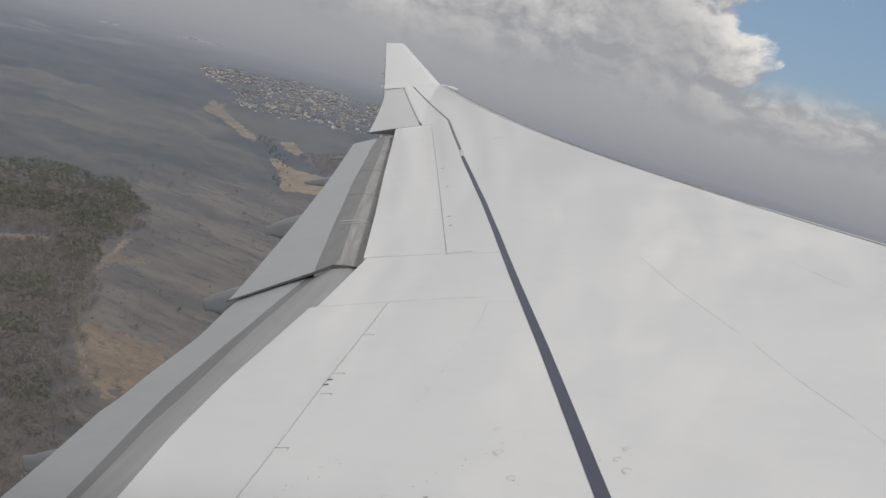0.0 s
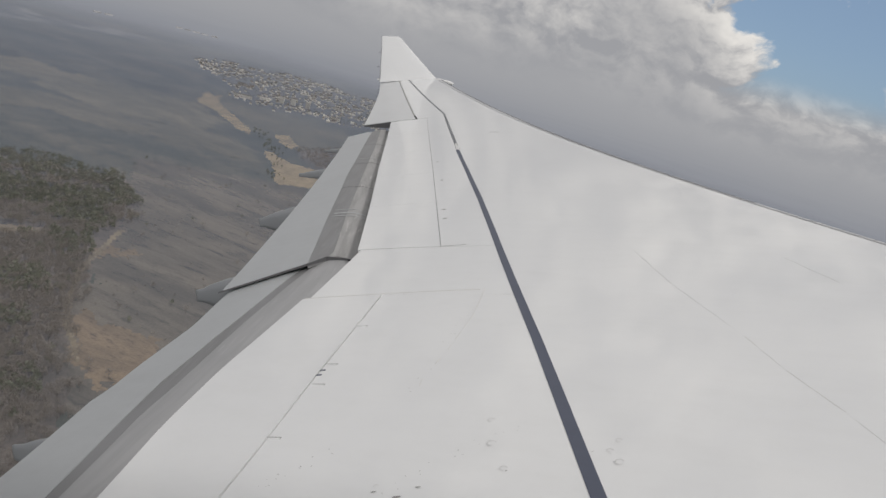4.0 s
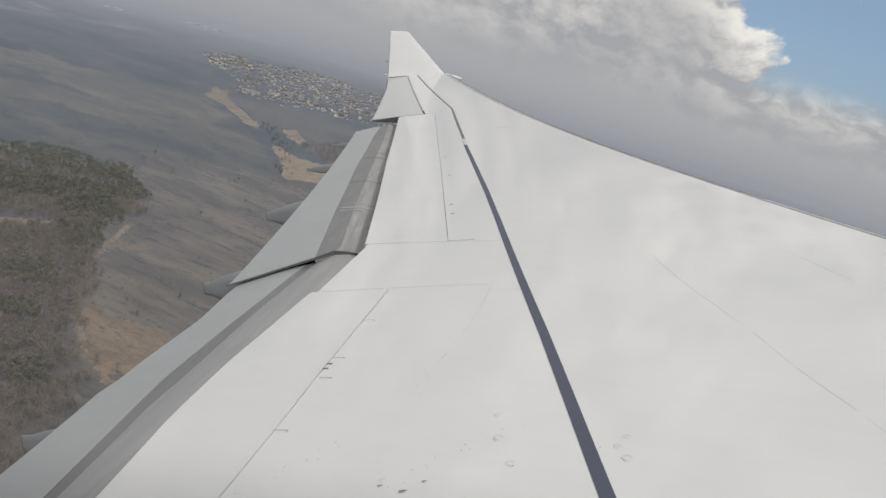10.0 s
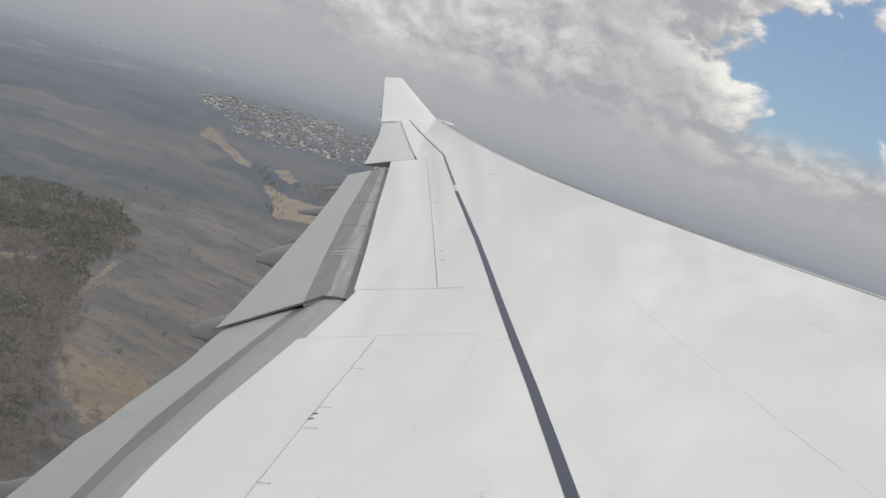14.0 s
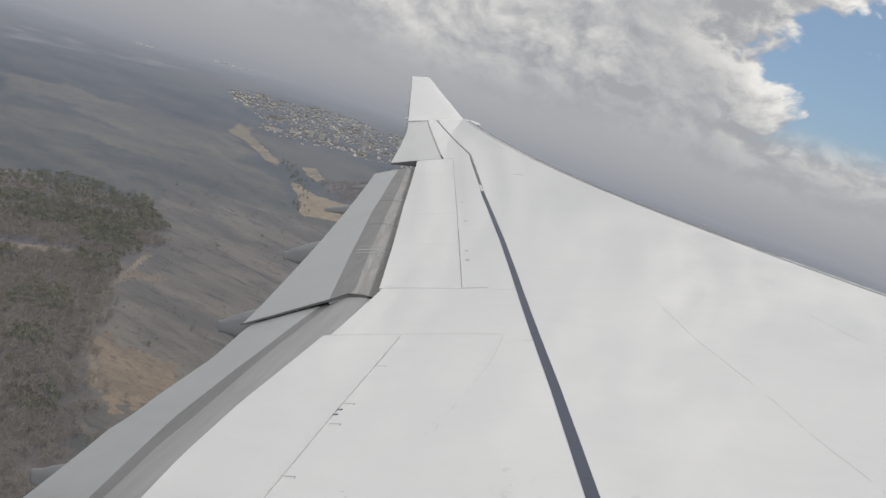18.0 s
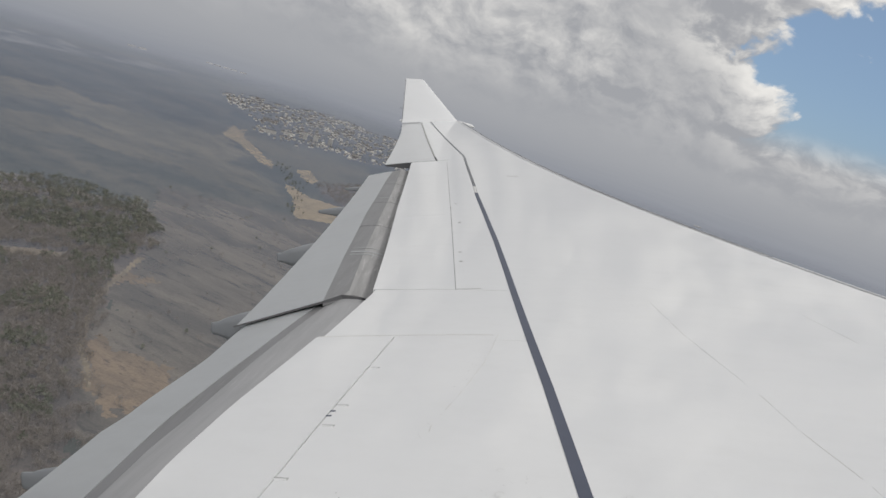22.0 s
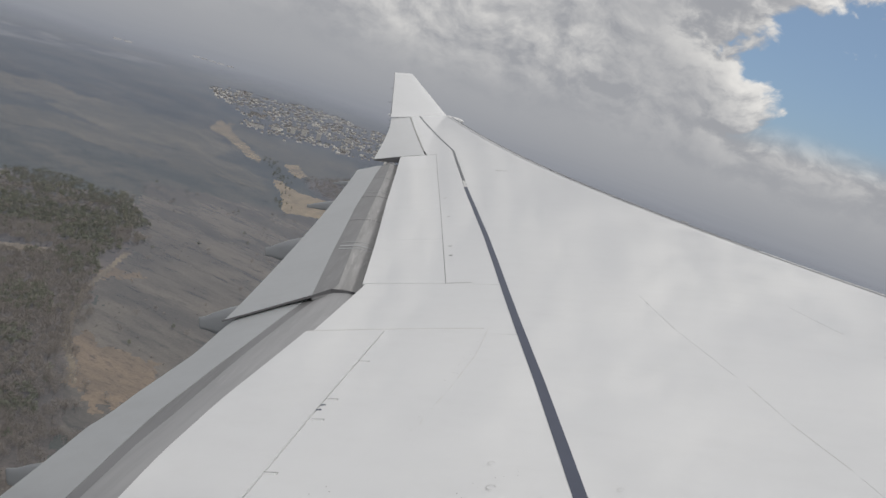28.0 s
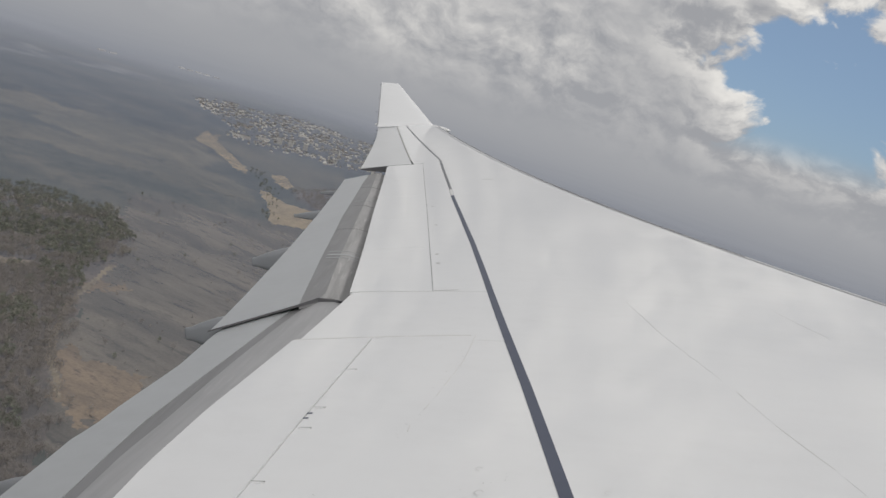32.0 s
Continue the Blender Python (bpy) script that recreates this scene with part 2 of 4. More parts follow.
def plain(a, b, scale=0.3, pale=(0.5, 0.49, 0.48), share=0.0):
    """Town surfaces: every house between two colours, a share of them pale."""
    def shader(t, place, s):
        info, geo = t.nodes.new("ShaderNodeObjectInfo"), t.nodes.new("ShaderNodeNewGeometry")
        one = calc(t, "FRACT", calc(t, "ADD", info.outputs["Random"], geo.outputs["Random Per Island"]))
        two = calc(t, "FRACT", calc(t, "MULTIPLY", one, 17.3))
        col = blend(t, calc(t, "MULTIPLY_ADD", grain(t, place, scale, 4), 0.5, calc(t, "MULTIPLY_ADD", one, 0.9, -0.2), clamp=True), a, b)
        col = blend(t, calc(t, "LESS_THAN", two, share), col, pale)
        t.links.new(col, s.inputs["Base Color"])
        s.inputs["Roughness"].default_value = 0.85
    return shader


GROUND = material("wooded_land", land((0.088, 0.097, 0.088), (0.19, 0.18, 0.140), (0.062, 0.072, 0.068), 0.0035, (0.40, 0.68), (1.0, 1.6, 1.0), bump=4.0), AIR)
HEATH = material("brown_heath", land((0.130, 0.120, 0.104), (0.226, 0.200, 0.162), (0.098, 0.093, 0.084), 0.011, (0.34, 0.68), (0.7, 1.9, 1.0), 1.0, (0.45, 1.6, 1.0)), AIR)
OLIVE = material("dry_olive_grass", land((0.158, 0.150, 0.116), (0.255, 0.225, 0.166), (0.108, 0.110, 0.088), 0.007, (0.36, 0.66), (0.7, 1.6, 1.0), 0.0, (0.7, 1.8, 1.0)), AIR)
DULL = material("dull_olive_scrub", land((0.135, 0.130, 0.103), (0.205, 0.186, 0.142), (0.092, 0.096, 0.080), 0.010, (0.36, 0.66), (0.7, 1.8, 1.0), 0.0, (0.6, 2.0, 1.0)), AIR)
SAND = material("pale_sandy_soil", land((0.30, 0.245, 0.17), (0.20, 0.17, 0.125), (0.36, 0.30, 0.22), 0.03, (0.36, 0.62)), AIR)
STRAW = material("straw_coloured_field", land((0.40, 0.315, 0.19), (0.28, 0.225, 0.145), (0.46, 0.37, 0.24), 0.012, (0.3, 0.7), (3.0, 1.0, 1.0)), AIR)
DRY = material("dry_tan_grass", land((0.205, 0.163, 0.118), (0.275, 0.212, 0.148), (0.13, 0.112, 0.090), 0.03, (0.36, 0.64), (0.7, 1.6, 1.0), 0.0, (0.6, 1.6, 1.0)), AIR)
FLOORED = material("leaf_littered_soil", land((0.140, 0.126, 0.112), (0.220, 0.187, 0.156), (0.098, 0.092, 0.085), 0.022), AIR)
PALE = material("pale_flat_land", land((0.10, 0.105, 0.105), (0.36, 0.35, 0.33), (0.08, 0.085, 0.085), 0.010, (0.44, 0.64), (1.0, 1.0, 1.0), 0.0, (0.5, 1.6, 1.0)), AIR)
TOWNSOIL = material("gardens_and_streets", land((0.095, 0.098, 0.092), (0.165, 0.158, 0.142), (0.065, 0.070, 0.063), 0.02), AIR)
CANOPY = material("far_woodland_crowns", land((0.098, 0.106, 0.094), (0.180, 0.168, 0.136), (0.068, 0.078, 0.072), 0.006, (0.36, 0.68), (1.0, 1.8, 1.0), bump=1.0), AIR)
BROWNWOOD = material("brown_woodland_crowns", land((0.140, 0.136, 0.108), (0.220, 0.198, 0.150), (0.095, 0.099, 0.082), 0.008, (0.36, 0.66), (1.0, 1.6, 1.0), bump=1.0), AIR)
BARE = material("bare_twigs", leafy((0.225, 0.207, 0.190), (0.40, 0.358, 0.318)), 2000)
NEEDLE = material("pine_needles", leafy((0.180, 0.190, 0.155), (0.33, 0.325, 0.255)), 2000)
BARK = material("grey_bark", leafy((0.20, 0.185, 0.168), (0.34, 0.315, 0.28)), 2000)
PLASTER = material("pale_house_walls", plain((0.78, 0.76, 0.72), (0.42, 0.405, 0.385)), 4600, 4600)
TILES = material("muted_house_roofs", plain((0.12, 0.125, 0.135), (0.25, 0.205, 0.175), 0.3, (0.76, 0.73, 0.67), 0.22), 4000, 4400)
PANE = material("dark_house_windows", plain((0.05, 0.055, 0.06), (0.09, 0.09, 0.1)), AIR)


# ---- wing, in the aircraft's own axes: x forward, y outboard, z up ----
WING_ROOT = Matrix(((0.94, 0.005, -0.341, 0), (0.005, 1.0, 0.027, 0), (0.341, -0.027, 0.94, HEIGHT), (0, 0, 0, 1)))


def leading(y):
    return -0.625 * (y - 2.82)


def trailing(y):
    return -10.5 - 0.17 * (y - 2.82) if y < 9.9 else -11.7036 - 0.385 * (y - 9.9)


def upper(x, y):
    """Height of the wing's upper surface: dihedral, flex and camber."""
    c = leading(y) - trailing(y)
    s = min(max((leading(y) - x) / c, 0), 1.3)
    return 0.097 * (y - 2.8) + 2.373 * ((y - 2.8) / 26.2) ** 2 + 0.08 * c * s * (1 - s) * (1 if s < 1 else 0.6)


def track(*pairs):
    """A line across the wing: x as a function of y."""
    ys, xs = [p[0] for p in pairs], [p[1] for p in pairs]
    return lambda y: float(np.interp(y, ys, xs))


def part(name, bm, mat, parent, label=""):
    me = bpy.data.meshes.new(name)
    bm.to_mesh(me)
    bm.free()
    me.materials.append(mat)
    ob = new(name, me)
    ob.parent = parent
    if label:
        ob["label"] = label
    return ob


def sheet(front, rear, inner, outer, nu, nv, height, thick):
    """A solid plate between two lines of the plan; inner and outer: the y of its ends, at the front and rear line."""
    bm = bmesh.new()
    deep = thick if callable(thick) else (lambda u, v: thick)
    top, low = [], []
    for i in range(nu + 1):
        u = i / nu
        yf, yr = inner[0] + (outer[0] - inner[0]) * u, inner[1] + (outer[1] - inner[1]) * u
        xf, xr = front(yf), rear(yr)
        for j in range(nv + 1):
            v = j / nv
            x, y = xf + (xr - xf) * v, yf + (yr - yf) * v
            z = height(x, y)
            top.append(bm.verts.new((x, y, z)))
            low.append(bm.verts.new((x, y, z - deep(u, v))))
    k = nv + 1
    for i in range(nu):
        for j in range(nv):
            a = i * k + j
            f = bm.faces.new((top[a], top[a + k], top[a + k + 1], top[a + 1]))
            f.smooth = True
            bm.faces.new((low[a], low[a + 1], low[a + k + 1], low[a + k]))
    rim = [i * k for i in range(nu + 1)] + [nu * k + j for j in range(1, nv + 1)] + [i * k + nv for i in range(nu - 1, -1, -1)] + [j for j in range(nv - 1, 0, -1)]
    edge = [bm.verts.new(top[a].co) for a in rim]
    base = [bm.verts.new(low[a].co) for a in rim]
    for i in range(len(rim)):
        j = (i + 1) % len(rim)
        bm.faces.new((edge[j], edge[i], base[i], base[j]))
    bmesh.ops.recalc_face_normals(bm, faces=bm.faces)
    return bm


def shift(line, d):
    return lambda y: line(y) + d


wing = new("airliner_wing")
wing.matrix_world = WING_ROOT
tagged(wing, "white swept airliner wing with winglet and lowered flaps, in flight", "aircraft wing")

SEAM = track((2.9, -6.38), (5.733, -7.435), (6.6, -7.756), (7.475, -8.084), (8.8, -8.6), (10.945, -9.428), (12.56, -10.066), (14.8, -10.994), (16.56, -11.737), (17.58, -12.14), (22.07, -14.01), (29.96, -18.44))
SHROUD_IN = track((2.9, -9.5), (5.1, -10.13), (5.93, -10.38), (6.77, -10.55), (8.35, -10.74))
SHROUD_MID = track((8.36, -10.66), (10.02, -10.90))
SHROUD_OUT = track((10.03, -10.95), (12.0, -11.75), (15.47, -13.18), (21.37, -15.5))
SPOILER_HINGE = track((10.05, -9.81), (12.67, -10.84), (14.95, -11.74), (21.56, -14.38))
PANEL_IN = track((2.9, -9.0), (5.22, -9.36), (5.84, -9.46), (6.54, -9.58), (7.06, -9.66), (8.45, -9.86))
AILERON_HINGE = track((21.3, -14.6), (22.33, -15.12), (30.07, -18.92))
AILERON_EDGE = track((21.56, -16.5), (24.79, -17.69), (27.74, -18.82), (30.32, -19.94))
TIP = 29.85

# upper skin and the dark structure that shows in the joints
part("main_skin", sheet(shift(leading, -0.05), shift(SEAM, 0.035), (2.1, 2.1), (TIP, TIP), 90, 20, upper, 0.02), WHITE, wing, "broad white upper wing skin")
part("inner_structure", sheet(shift(leading, -0.02), lambda y: max(trailing(y) + 0.9, SEAM(y) - 1.9), (2.1, 2.1), (TIP, TIP), 60, 16, lambda x, y: upper(x, y) - 0.035, 0.03), GAP, wing)


def belly(u, v):
    return 0.06 + (1.15 - 0.85 * u) * math.sin(math.pi * min(1, 0.06 + v * 0.92)) ** 0.8


part("lower_skin", sheet(shift(leading, -0.02), lambda y: max(trailing(y) + 0.9, SEAM(y) - 1.9), (2.1, 2.1), (TIP, TIP), 60, 16, lambda x, y: upper(x, y) - 0.07, belly), GREY, wing)


def nose():
    bm = bmesh.new()
    rows = []
    for i in range(81):
        y = 2.1 + (TIP - 2.1) * i / 80
        r = 0.12 - 0.07 * i / 80
        ring = []
        for j in range(9):
            a = math.pi * j / 8
            x = leading(y) - 0.045 + 0.9 * r * math.sin(a)
            ring.append(bm.verts.new((x, y, upper(leading(y) - 0.05, y) - r + r * math.cos(a))))
        rows.append(ring)
    for a, b in zip(rows, rows[1:]):
        for j in range(8):
            bm.faces.new((a[j], a[j + 1], b[j + 1], b[j])).smooth = True
    bmesh.ops.recalc_face_normals(bm, faces=bm.faces)
    return bm


part("leading_edge", nose(), WHITE, wing, "rounded white leading edge")

above = lambda x, y: upper(x, y) + 0.004
# painted dark strip: shade of the slat's underside, laid on the upper surface
EDGE_SHADE_REAR = lambda y: leading(y) - 0.046 - float(np.interp(y, (12.5, 17.0, 30.0), (0.004, 0.062, 0.066)))
part("erosion_strip", sheet(shift(leading, -0.046), EDGE_SHADE_REAR, (12.5, 12.5), (TIP - 0.5, TIP - 0.5), 50, 1, above, 0.012), GREYLINE, wing, "thin dark strip standing in for the shaded slat underside")

# sealant band along the rear spar
part("sealant_band", sheet(shift(SEAM, 0.042), shift(SEAM, -0.042), (2.1, 2.1), (16.75, 16.75), 60, 2, above, 0.02), SEAL, wing, "dark blue-grey sealant band")
part("sealant_patch", sheet(shift(SEAM, 0.03), shift(SEAM, -0.03), (16.76, 16.76), (17.5, 17.5), 4, 2, above, 0.02), FAINT, wing, "pale sealant patch")
part("sealant_line", sheet(shift(SEAM, 0.028), shift(SEAM, -0.028), (17.51, 17.51), (29.7, 29.7), 40, 2, above, 0.02), GREYLINE, wing, "thin dark sealant line")

# fixed trailing edge and the spoilers
g = 0.0095
part("fixed_panel", sheet(shift(SEAM, -0.036), PANEL_IN, (2.1, 2.1), (8.44, 8.44), 30, 8, upper, 0.02), WHITE, wing)
part("inner_spoiler", sheet(shift(PANEL_IN, -g), SHROUD_IN, (2.1, 2.1), (8.43, 8.345), 30, 6, upper, 0.035), WHITE, wing, "white inner spoiler panel")
part("fixed_panel", sheet(shift(SEAM, -0.036), SHROUD_MID, (8.452, 8.365), (10.035, 10.02), 10, 10, upper, 0.02), WHITE, wing)
part("fixed_panel", sheet(shift(SEAM, -0.036), SPOILER_HINGE, (10.045, 10.045), (21.55, 21.55), 50, 6, upper, 0.02), WHITE, wing)
cuts = (10.05, 12.3, 14.6, 16.9, 19.2, 21.42)
for a, b in zip(cuts, cuts[1:]):
    part("spoiler", sheet(shift(SPOILER_HINGE, -0.007), SHROUD_OUT, (a + 0.003, a + 0.003), (b - 0.003, b - 0.003), 10, 6, upper, 0.035), WHITE, wing, "white spoiler panel")
part("fixed_panel", sheet(shift(SEAM, -0.03), shift(AILERON_HINGE, 0.03), (21.56, 21.45), (TIP, TIP), 30, 4, upper, 0.02), WHITE, wing)

aileron = part("aileron", sheet(shift(AILERON_HINGE, -0.03), AILERON_EDGE, (21.45, 21.56), (TIP, 30.05), 30, 6, upper, lambda u, v: 0.16 * (1 - v) + 0.03), AILERON, wing, "pale grey aileron")
part("hinge_gap", sheet(shift(AILERON_HINGE, 0.03), shift(AILERON_HINGE, -0.03), (22.1, 22.1), (29.8, 29.8), 20, 1, above, 0.02), LINE, aileron)


# flaps, lowered and run out behind the shroud
def flap_height(shroud, lower=0.0, front=-0.30):
    def height(x, y):
        q = shroud(y) - x
        f = float(np.interp(q, (-0.3, 0.0, 0.35, 0.7, 2.5), (front - 0.15, front, front * 0.6, -0.15, -0.44)))
        near = min(max((y - 8.4) / 1.2, 0), 1) * min(max((q - 0.6) / 0.3, 0), 1) if lower > 0.1 else 0
        return upper(shroud(y), y) + f - lower + 0.03 * near
    return height


FLAP_LINE_IN = track((2.9, -9.5), (5.1, -10.13), (8.35, -10.80), (9.95, -11.12))
FLAP_LINE_OUT = track((9.0, -10.53), (10.03, -10.95), (21.37, -15.5))
WHITE_IN = track((3.2, -10.2), (5.24, -10.84), (6.41, -11.24), (6.95, -11.41), (7.96, -11.59), (8.43, -11.65), (9.75, -11.80), (10.3, -11.86))
DARK_IN = track((3.2, -10.1), (5.32, -10.74), (6.43, -11.09), (6.91, -11.17), (7.67, -11.34), (8.32, -11.47), (9.48, -11.63), (10.1, -11.68))
EDGE_IN = track((3.2, -10.95), (5.54, -11.61), (5.89, -11.71), (6.39, -11.87), (6.86, -12.03), (6.89, -11.97), (7.4, -12.1), (8.39, -12.25), (9.19, -12.48), (9.8, -12.6))
WHITE_OUT = track((9.98, -11.68), (12.43, -12.74), (15.81, -14.12), (19.79, -15.56), (20.75, -15.87), (21.3, -16.05))
DARK_OUT = track((10.43, -11.54), (12.7, -12.5), (15.6, -13.64), (18.93, -14.89), (21.4, -15.85))
EDGE_OUT = track((9.35, -12.6), (20.95, -16.77), (21.2, -16.6))
hin, hout = flap_height(FLAP_LINE_IN, 0.12, -0.14), flap_height(FLAP_LINE_OUT, 0.02, -0.26)
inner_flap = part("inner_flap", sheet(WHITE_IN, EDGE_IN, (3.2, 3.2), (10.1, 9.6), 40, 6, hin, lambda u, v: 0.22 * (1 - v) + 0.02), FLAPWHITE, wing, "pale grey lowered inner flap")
# dark grey put into this band for a steep step in shade
part("dark_band", sheet(DARK_IN, WHITE_IN, (3.2, 3.2), (10.2, 10.12), 40, 2, lambda x, y: hin(x, y) - 0.006, 0.2), STRIP, inner_flap, "dark grey band")
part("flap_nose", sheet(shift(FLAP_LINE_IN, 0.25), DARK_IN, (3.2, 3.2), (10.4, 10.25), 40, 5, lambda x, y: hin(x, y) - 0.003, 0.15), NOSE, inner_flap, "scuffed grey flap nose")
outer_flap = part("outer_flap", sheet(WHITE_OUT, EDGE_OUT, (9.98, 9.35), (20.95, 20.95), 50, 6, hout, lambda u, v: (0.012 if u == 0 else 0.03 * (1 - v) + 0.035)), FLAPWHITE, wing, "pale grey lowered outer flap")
part("dark_band", sheet(DARK_OUT, WHITE_OUT, (10.28, 9.99), (21.3, 21.0), 50, 2, lambda x, y: hout(x, y) - 0.006, 0.06), STRIP, outer_flap, "dark grey band")
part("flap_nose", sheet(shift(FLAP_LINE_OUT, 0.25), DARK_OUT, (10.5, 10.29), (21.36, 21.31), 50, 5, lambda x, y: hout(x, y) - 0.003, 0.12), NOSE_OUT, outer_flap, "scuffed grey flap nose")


def end_plate(points, deep):
    """An upright dark rib that closes the inboard end of the outer flap."""
    bm = bmesh.new()
    rows = []
    for (x, y), h in zip(points, deep):
        z = hout(x, y + 0.02)
        rows.append([bm.verts.new((x, y + d, z + k)) for d, k in ((-0.012, 0.004), (-0.012, -h), (0.006, -h), (0.006, 0.004))])
    for p, q in zip(rows, rows[1:]):
        for j in range(4):
            bm.faces.new((p[j], p[(j + 1) % 4], q[(j + 1) % 4], q[j]))
    bm.faces.new(rows[0]), bm.faces.new(rows[-1])
    bmesh.ops.recalc_face_normals(bm, faces=bm.faces)
    return bm


part("end_rib", end_plate([(-12.62, 9.34), (-12.3, 9.55), (-12.0, 9.76), (-11.68, 9.97), (-11.55, 10.27), (-11.3, 10.34), (-11.05, 10.42), (-10.85, 10.46)], (0.018, 0.02, 0.022, 0.028, 0.055, 0.075, 0.08, 0.08)), GAP, outer_flap, "dark flap end rib")


# dark plate put in for the shaded gap between aileron and flap
bm = bmesh.new()
strip = []
for k, x in enumerate(np.linspace(AILERON_HINGE(21.45) - 0.03, AILERON_EDGE(21.56), 7)):
    z, h = upper(x, 21.5), 0.30 * (1 - k / 6) + 0.05
    strip.append([bm.verts.new((x, 21.44 + 0.11 * k / 6 + d, z - c)) for d, c in ((0, 0.012), (0, h), (-0.01, h), (-0.01, 0.012))])
for p, q in zip(strip, strip[1:]):
    for j in range(4):
        bm.faces.new((p[j], p[(j + 1) % 4], q[(j + 1) % 4], q[j]))
bm.faces.new(strip[0]), bm.faces.new(strip[-1])
bmesh.ops.recalc_face_normals(bm, faces=bm.faces)
part("end_rib", bm, GAP, aileron, "dark plate standing in for shade at the aileron end")


# winglet
def winglet():
    bm = bmesh.new()
    rows = []
    stations = ((-16.98, 5.09, -19.75, 5.18, 29.72, 0.13), (-17.2, 5.28, -19.75, 5.39, 29.85, 0.13), (-17.44, 5.52, -19.78, 5.64, 29.97, 0.12), (-17.84, 5.93, -19.82, 6.05, 30.17, 0.10), (-18.46, 6.55, -19.88, 6.69, 30.48, 0.08), (-19.0, 7.11, -19.95, 7.24, 30.76, 0.05), (-19.14, 7.21, -19.96, 7.31, 30.79, 0.01))
    for lx, lz, tx, tz, y, w in stations:
        ring = []
        for j in range(20):
            a = 2 * math.pi * j / 20
            s = 0.5 - 0.5 * math.cos(a)
            side = 1 if j <= 10 else -1
            half = w * 2.6 * (0.2969 * math.sqrt(s) - 0.126 * s - 0.3516 * s * s + 0.2843 * s ** 3 - 0.1015 * s ** 4)
            ring.append(bm.verts.new((lx + (tx - lx) * s, y + side * half * 0.9, lz + (tz - lz) * s - side * half * 0.3)))
        rows.append(ring)
    for a, b in zip(rows, rows[1:]):
        for j in range(20):
            bm.faces.new((a[j], a[(j + 1) % 20], b[(j + 1) % 20], b[j])).smooth = True
    bm.faces.new(rows[-1])
    bmesh.ops.recalc_face_normals(bm, faces=bm.faces)
    return bm


def bar(a, b, w, h=None):
    """A slim box from a to b."""
    a, b = Vector(a), Vector(b)
    bm = bmesh.new()
    bmesh.ops.create_cube(bm, size=1, matrix=Matrix.Translation((a + b) / 2) @ (b - a).to_track_quat("X", "Z").to_matrix().to_4x4() @ Matrix.Diagonal(((b - a).length, w, h or w, 1)))
    return bm


fin = part("winglet", winglet(), WHITE, wing, "white canted winglet")
part("base_collar", bar((-17.6, 29.84, 5.24), (-19.86, 29.84, 5.32), 0.03, 0.07), WHITE, fin, "white raised collar at the winglet base")
for z, y in ((7.2, 30.76), (6.55, 30.47), (5.9, 30.2)):
    part("static_wick", bar((-19.88, y, z), (-20.0, y, z + 0.01), 0.014), GAP, fin, "dark static discharge wick")
for k in range(4):
    y = 27.0 + k * 0.8
    part("static_wick", bar((AILERON_EDGE(y), y, upper(AILERON_EDGE(y), y) - 0.02), (AILERON_EDGE(y) - 0.1, y + 0.03, upper(AILERON_EDGE(y), y) - 0.03), 0.02), GAP, wing, "dark static discharge wick")


def pod(a, b, w, h, n=16, blunt=0.55):
    """A long rounded fairing from its tail a to its nose b."""
    a, b = Vector(a), Vector(b)
    bm = bmesh.new()
    turn = (b - a).to_track_quat("X", "Z").to_matrix()
    rows = []
    for s in (0.0, 0.004, 0.012, 0.03, *[k / n for k in range(1, n + 1)]):
        r = max(0.02, math.sin(math.pi * s) ** blunt) if 0 < s < 1 else 0.02
        r = 0.21 if s == 0 else max(r, 0.22 + 1.5 * s) if s < 0.35 else r
        ring = []
        for j in range(14):
            c = 2 * math.pi * j / 14
            k = 1 / max(abs(math.cos(c)), abs(math.sin(c))) ** 0.55
            ring.append(bm.verts.new(a + (b - a) * s + turn @ Vector((0, w * (0.35 + 0.65 * min(1, s / 0.3)) * r * k * math.cos(c), h * r * k * math.sin(c)))))
        rows.append(ring)
    for p, q in zip(rows, rows[1:]):
        for j in range(14):
            bm.faces.new((p[j], p[(j + 1) % 14], q[(j + 1) % 14], q[j])).smooth = True
    bm.faces.new(rows[0]), bm.faces.new(rows[-1])
    bmesh.ops.recalc_face_normals(bm, faces=bm.faces)
    return bm


for x, y, w, d in ((-12.56, 6.45, 0.24, 0.60), (-13.98, 10.6, 0.29, 0.67), (-15.42, 14.35, 0.28, 0.60), (-16.66, 18.0, 0.14, 0.46), (-17.22, 20.4, 0.10, 0.36)):
    z = upper(x, y) - d - 0.02
    part("flap_track_fairing", pod((x - 0.1, y, z - 0.06), (x + 4.6, y, upper(x + 4.6, y) - 0.75), w * 0.8, w * 1.45), GREY, wing, "grey flap track fairing")
part("tip_light_fairing", pod((-17.15, 29.55, 5.06), (-16.12, 29.36, 4.81), 0.11, 0.11, 10), LAMP, wing, "white position light fairing")

# joints, hinge tabs and marks on the skin
SLAT = lambda y: leading(y) - float(np.interp(y, (8, 14, 22, 30), (0.075, 0.085, 0.175, 0.20)))
part("slat_joint", sheet(SLAT, shift(SLAT, -0.042), (2.1, 2.1), (TIP, TIP), 60, 1, above, 0.01), FAINTGREY, wing, "thin grey slat joint")


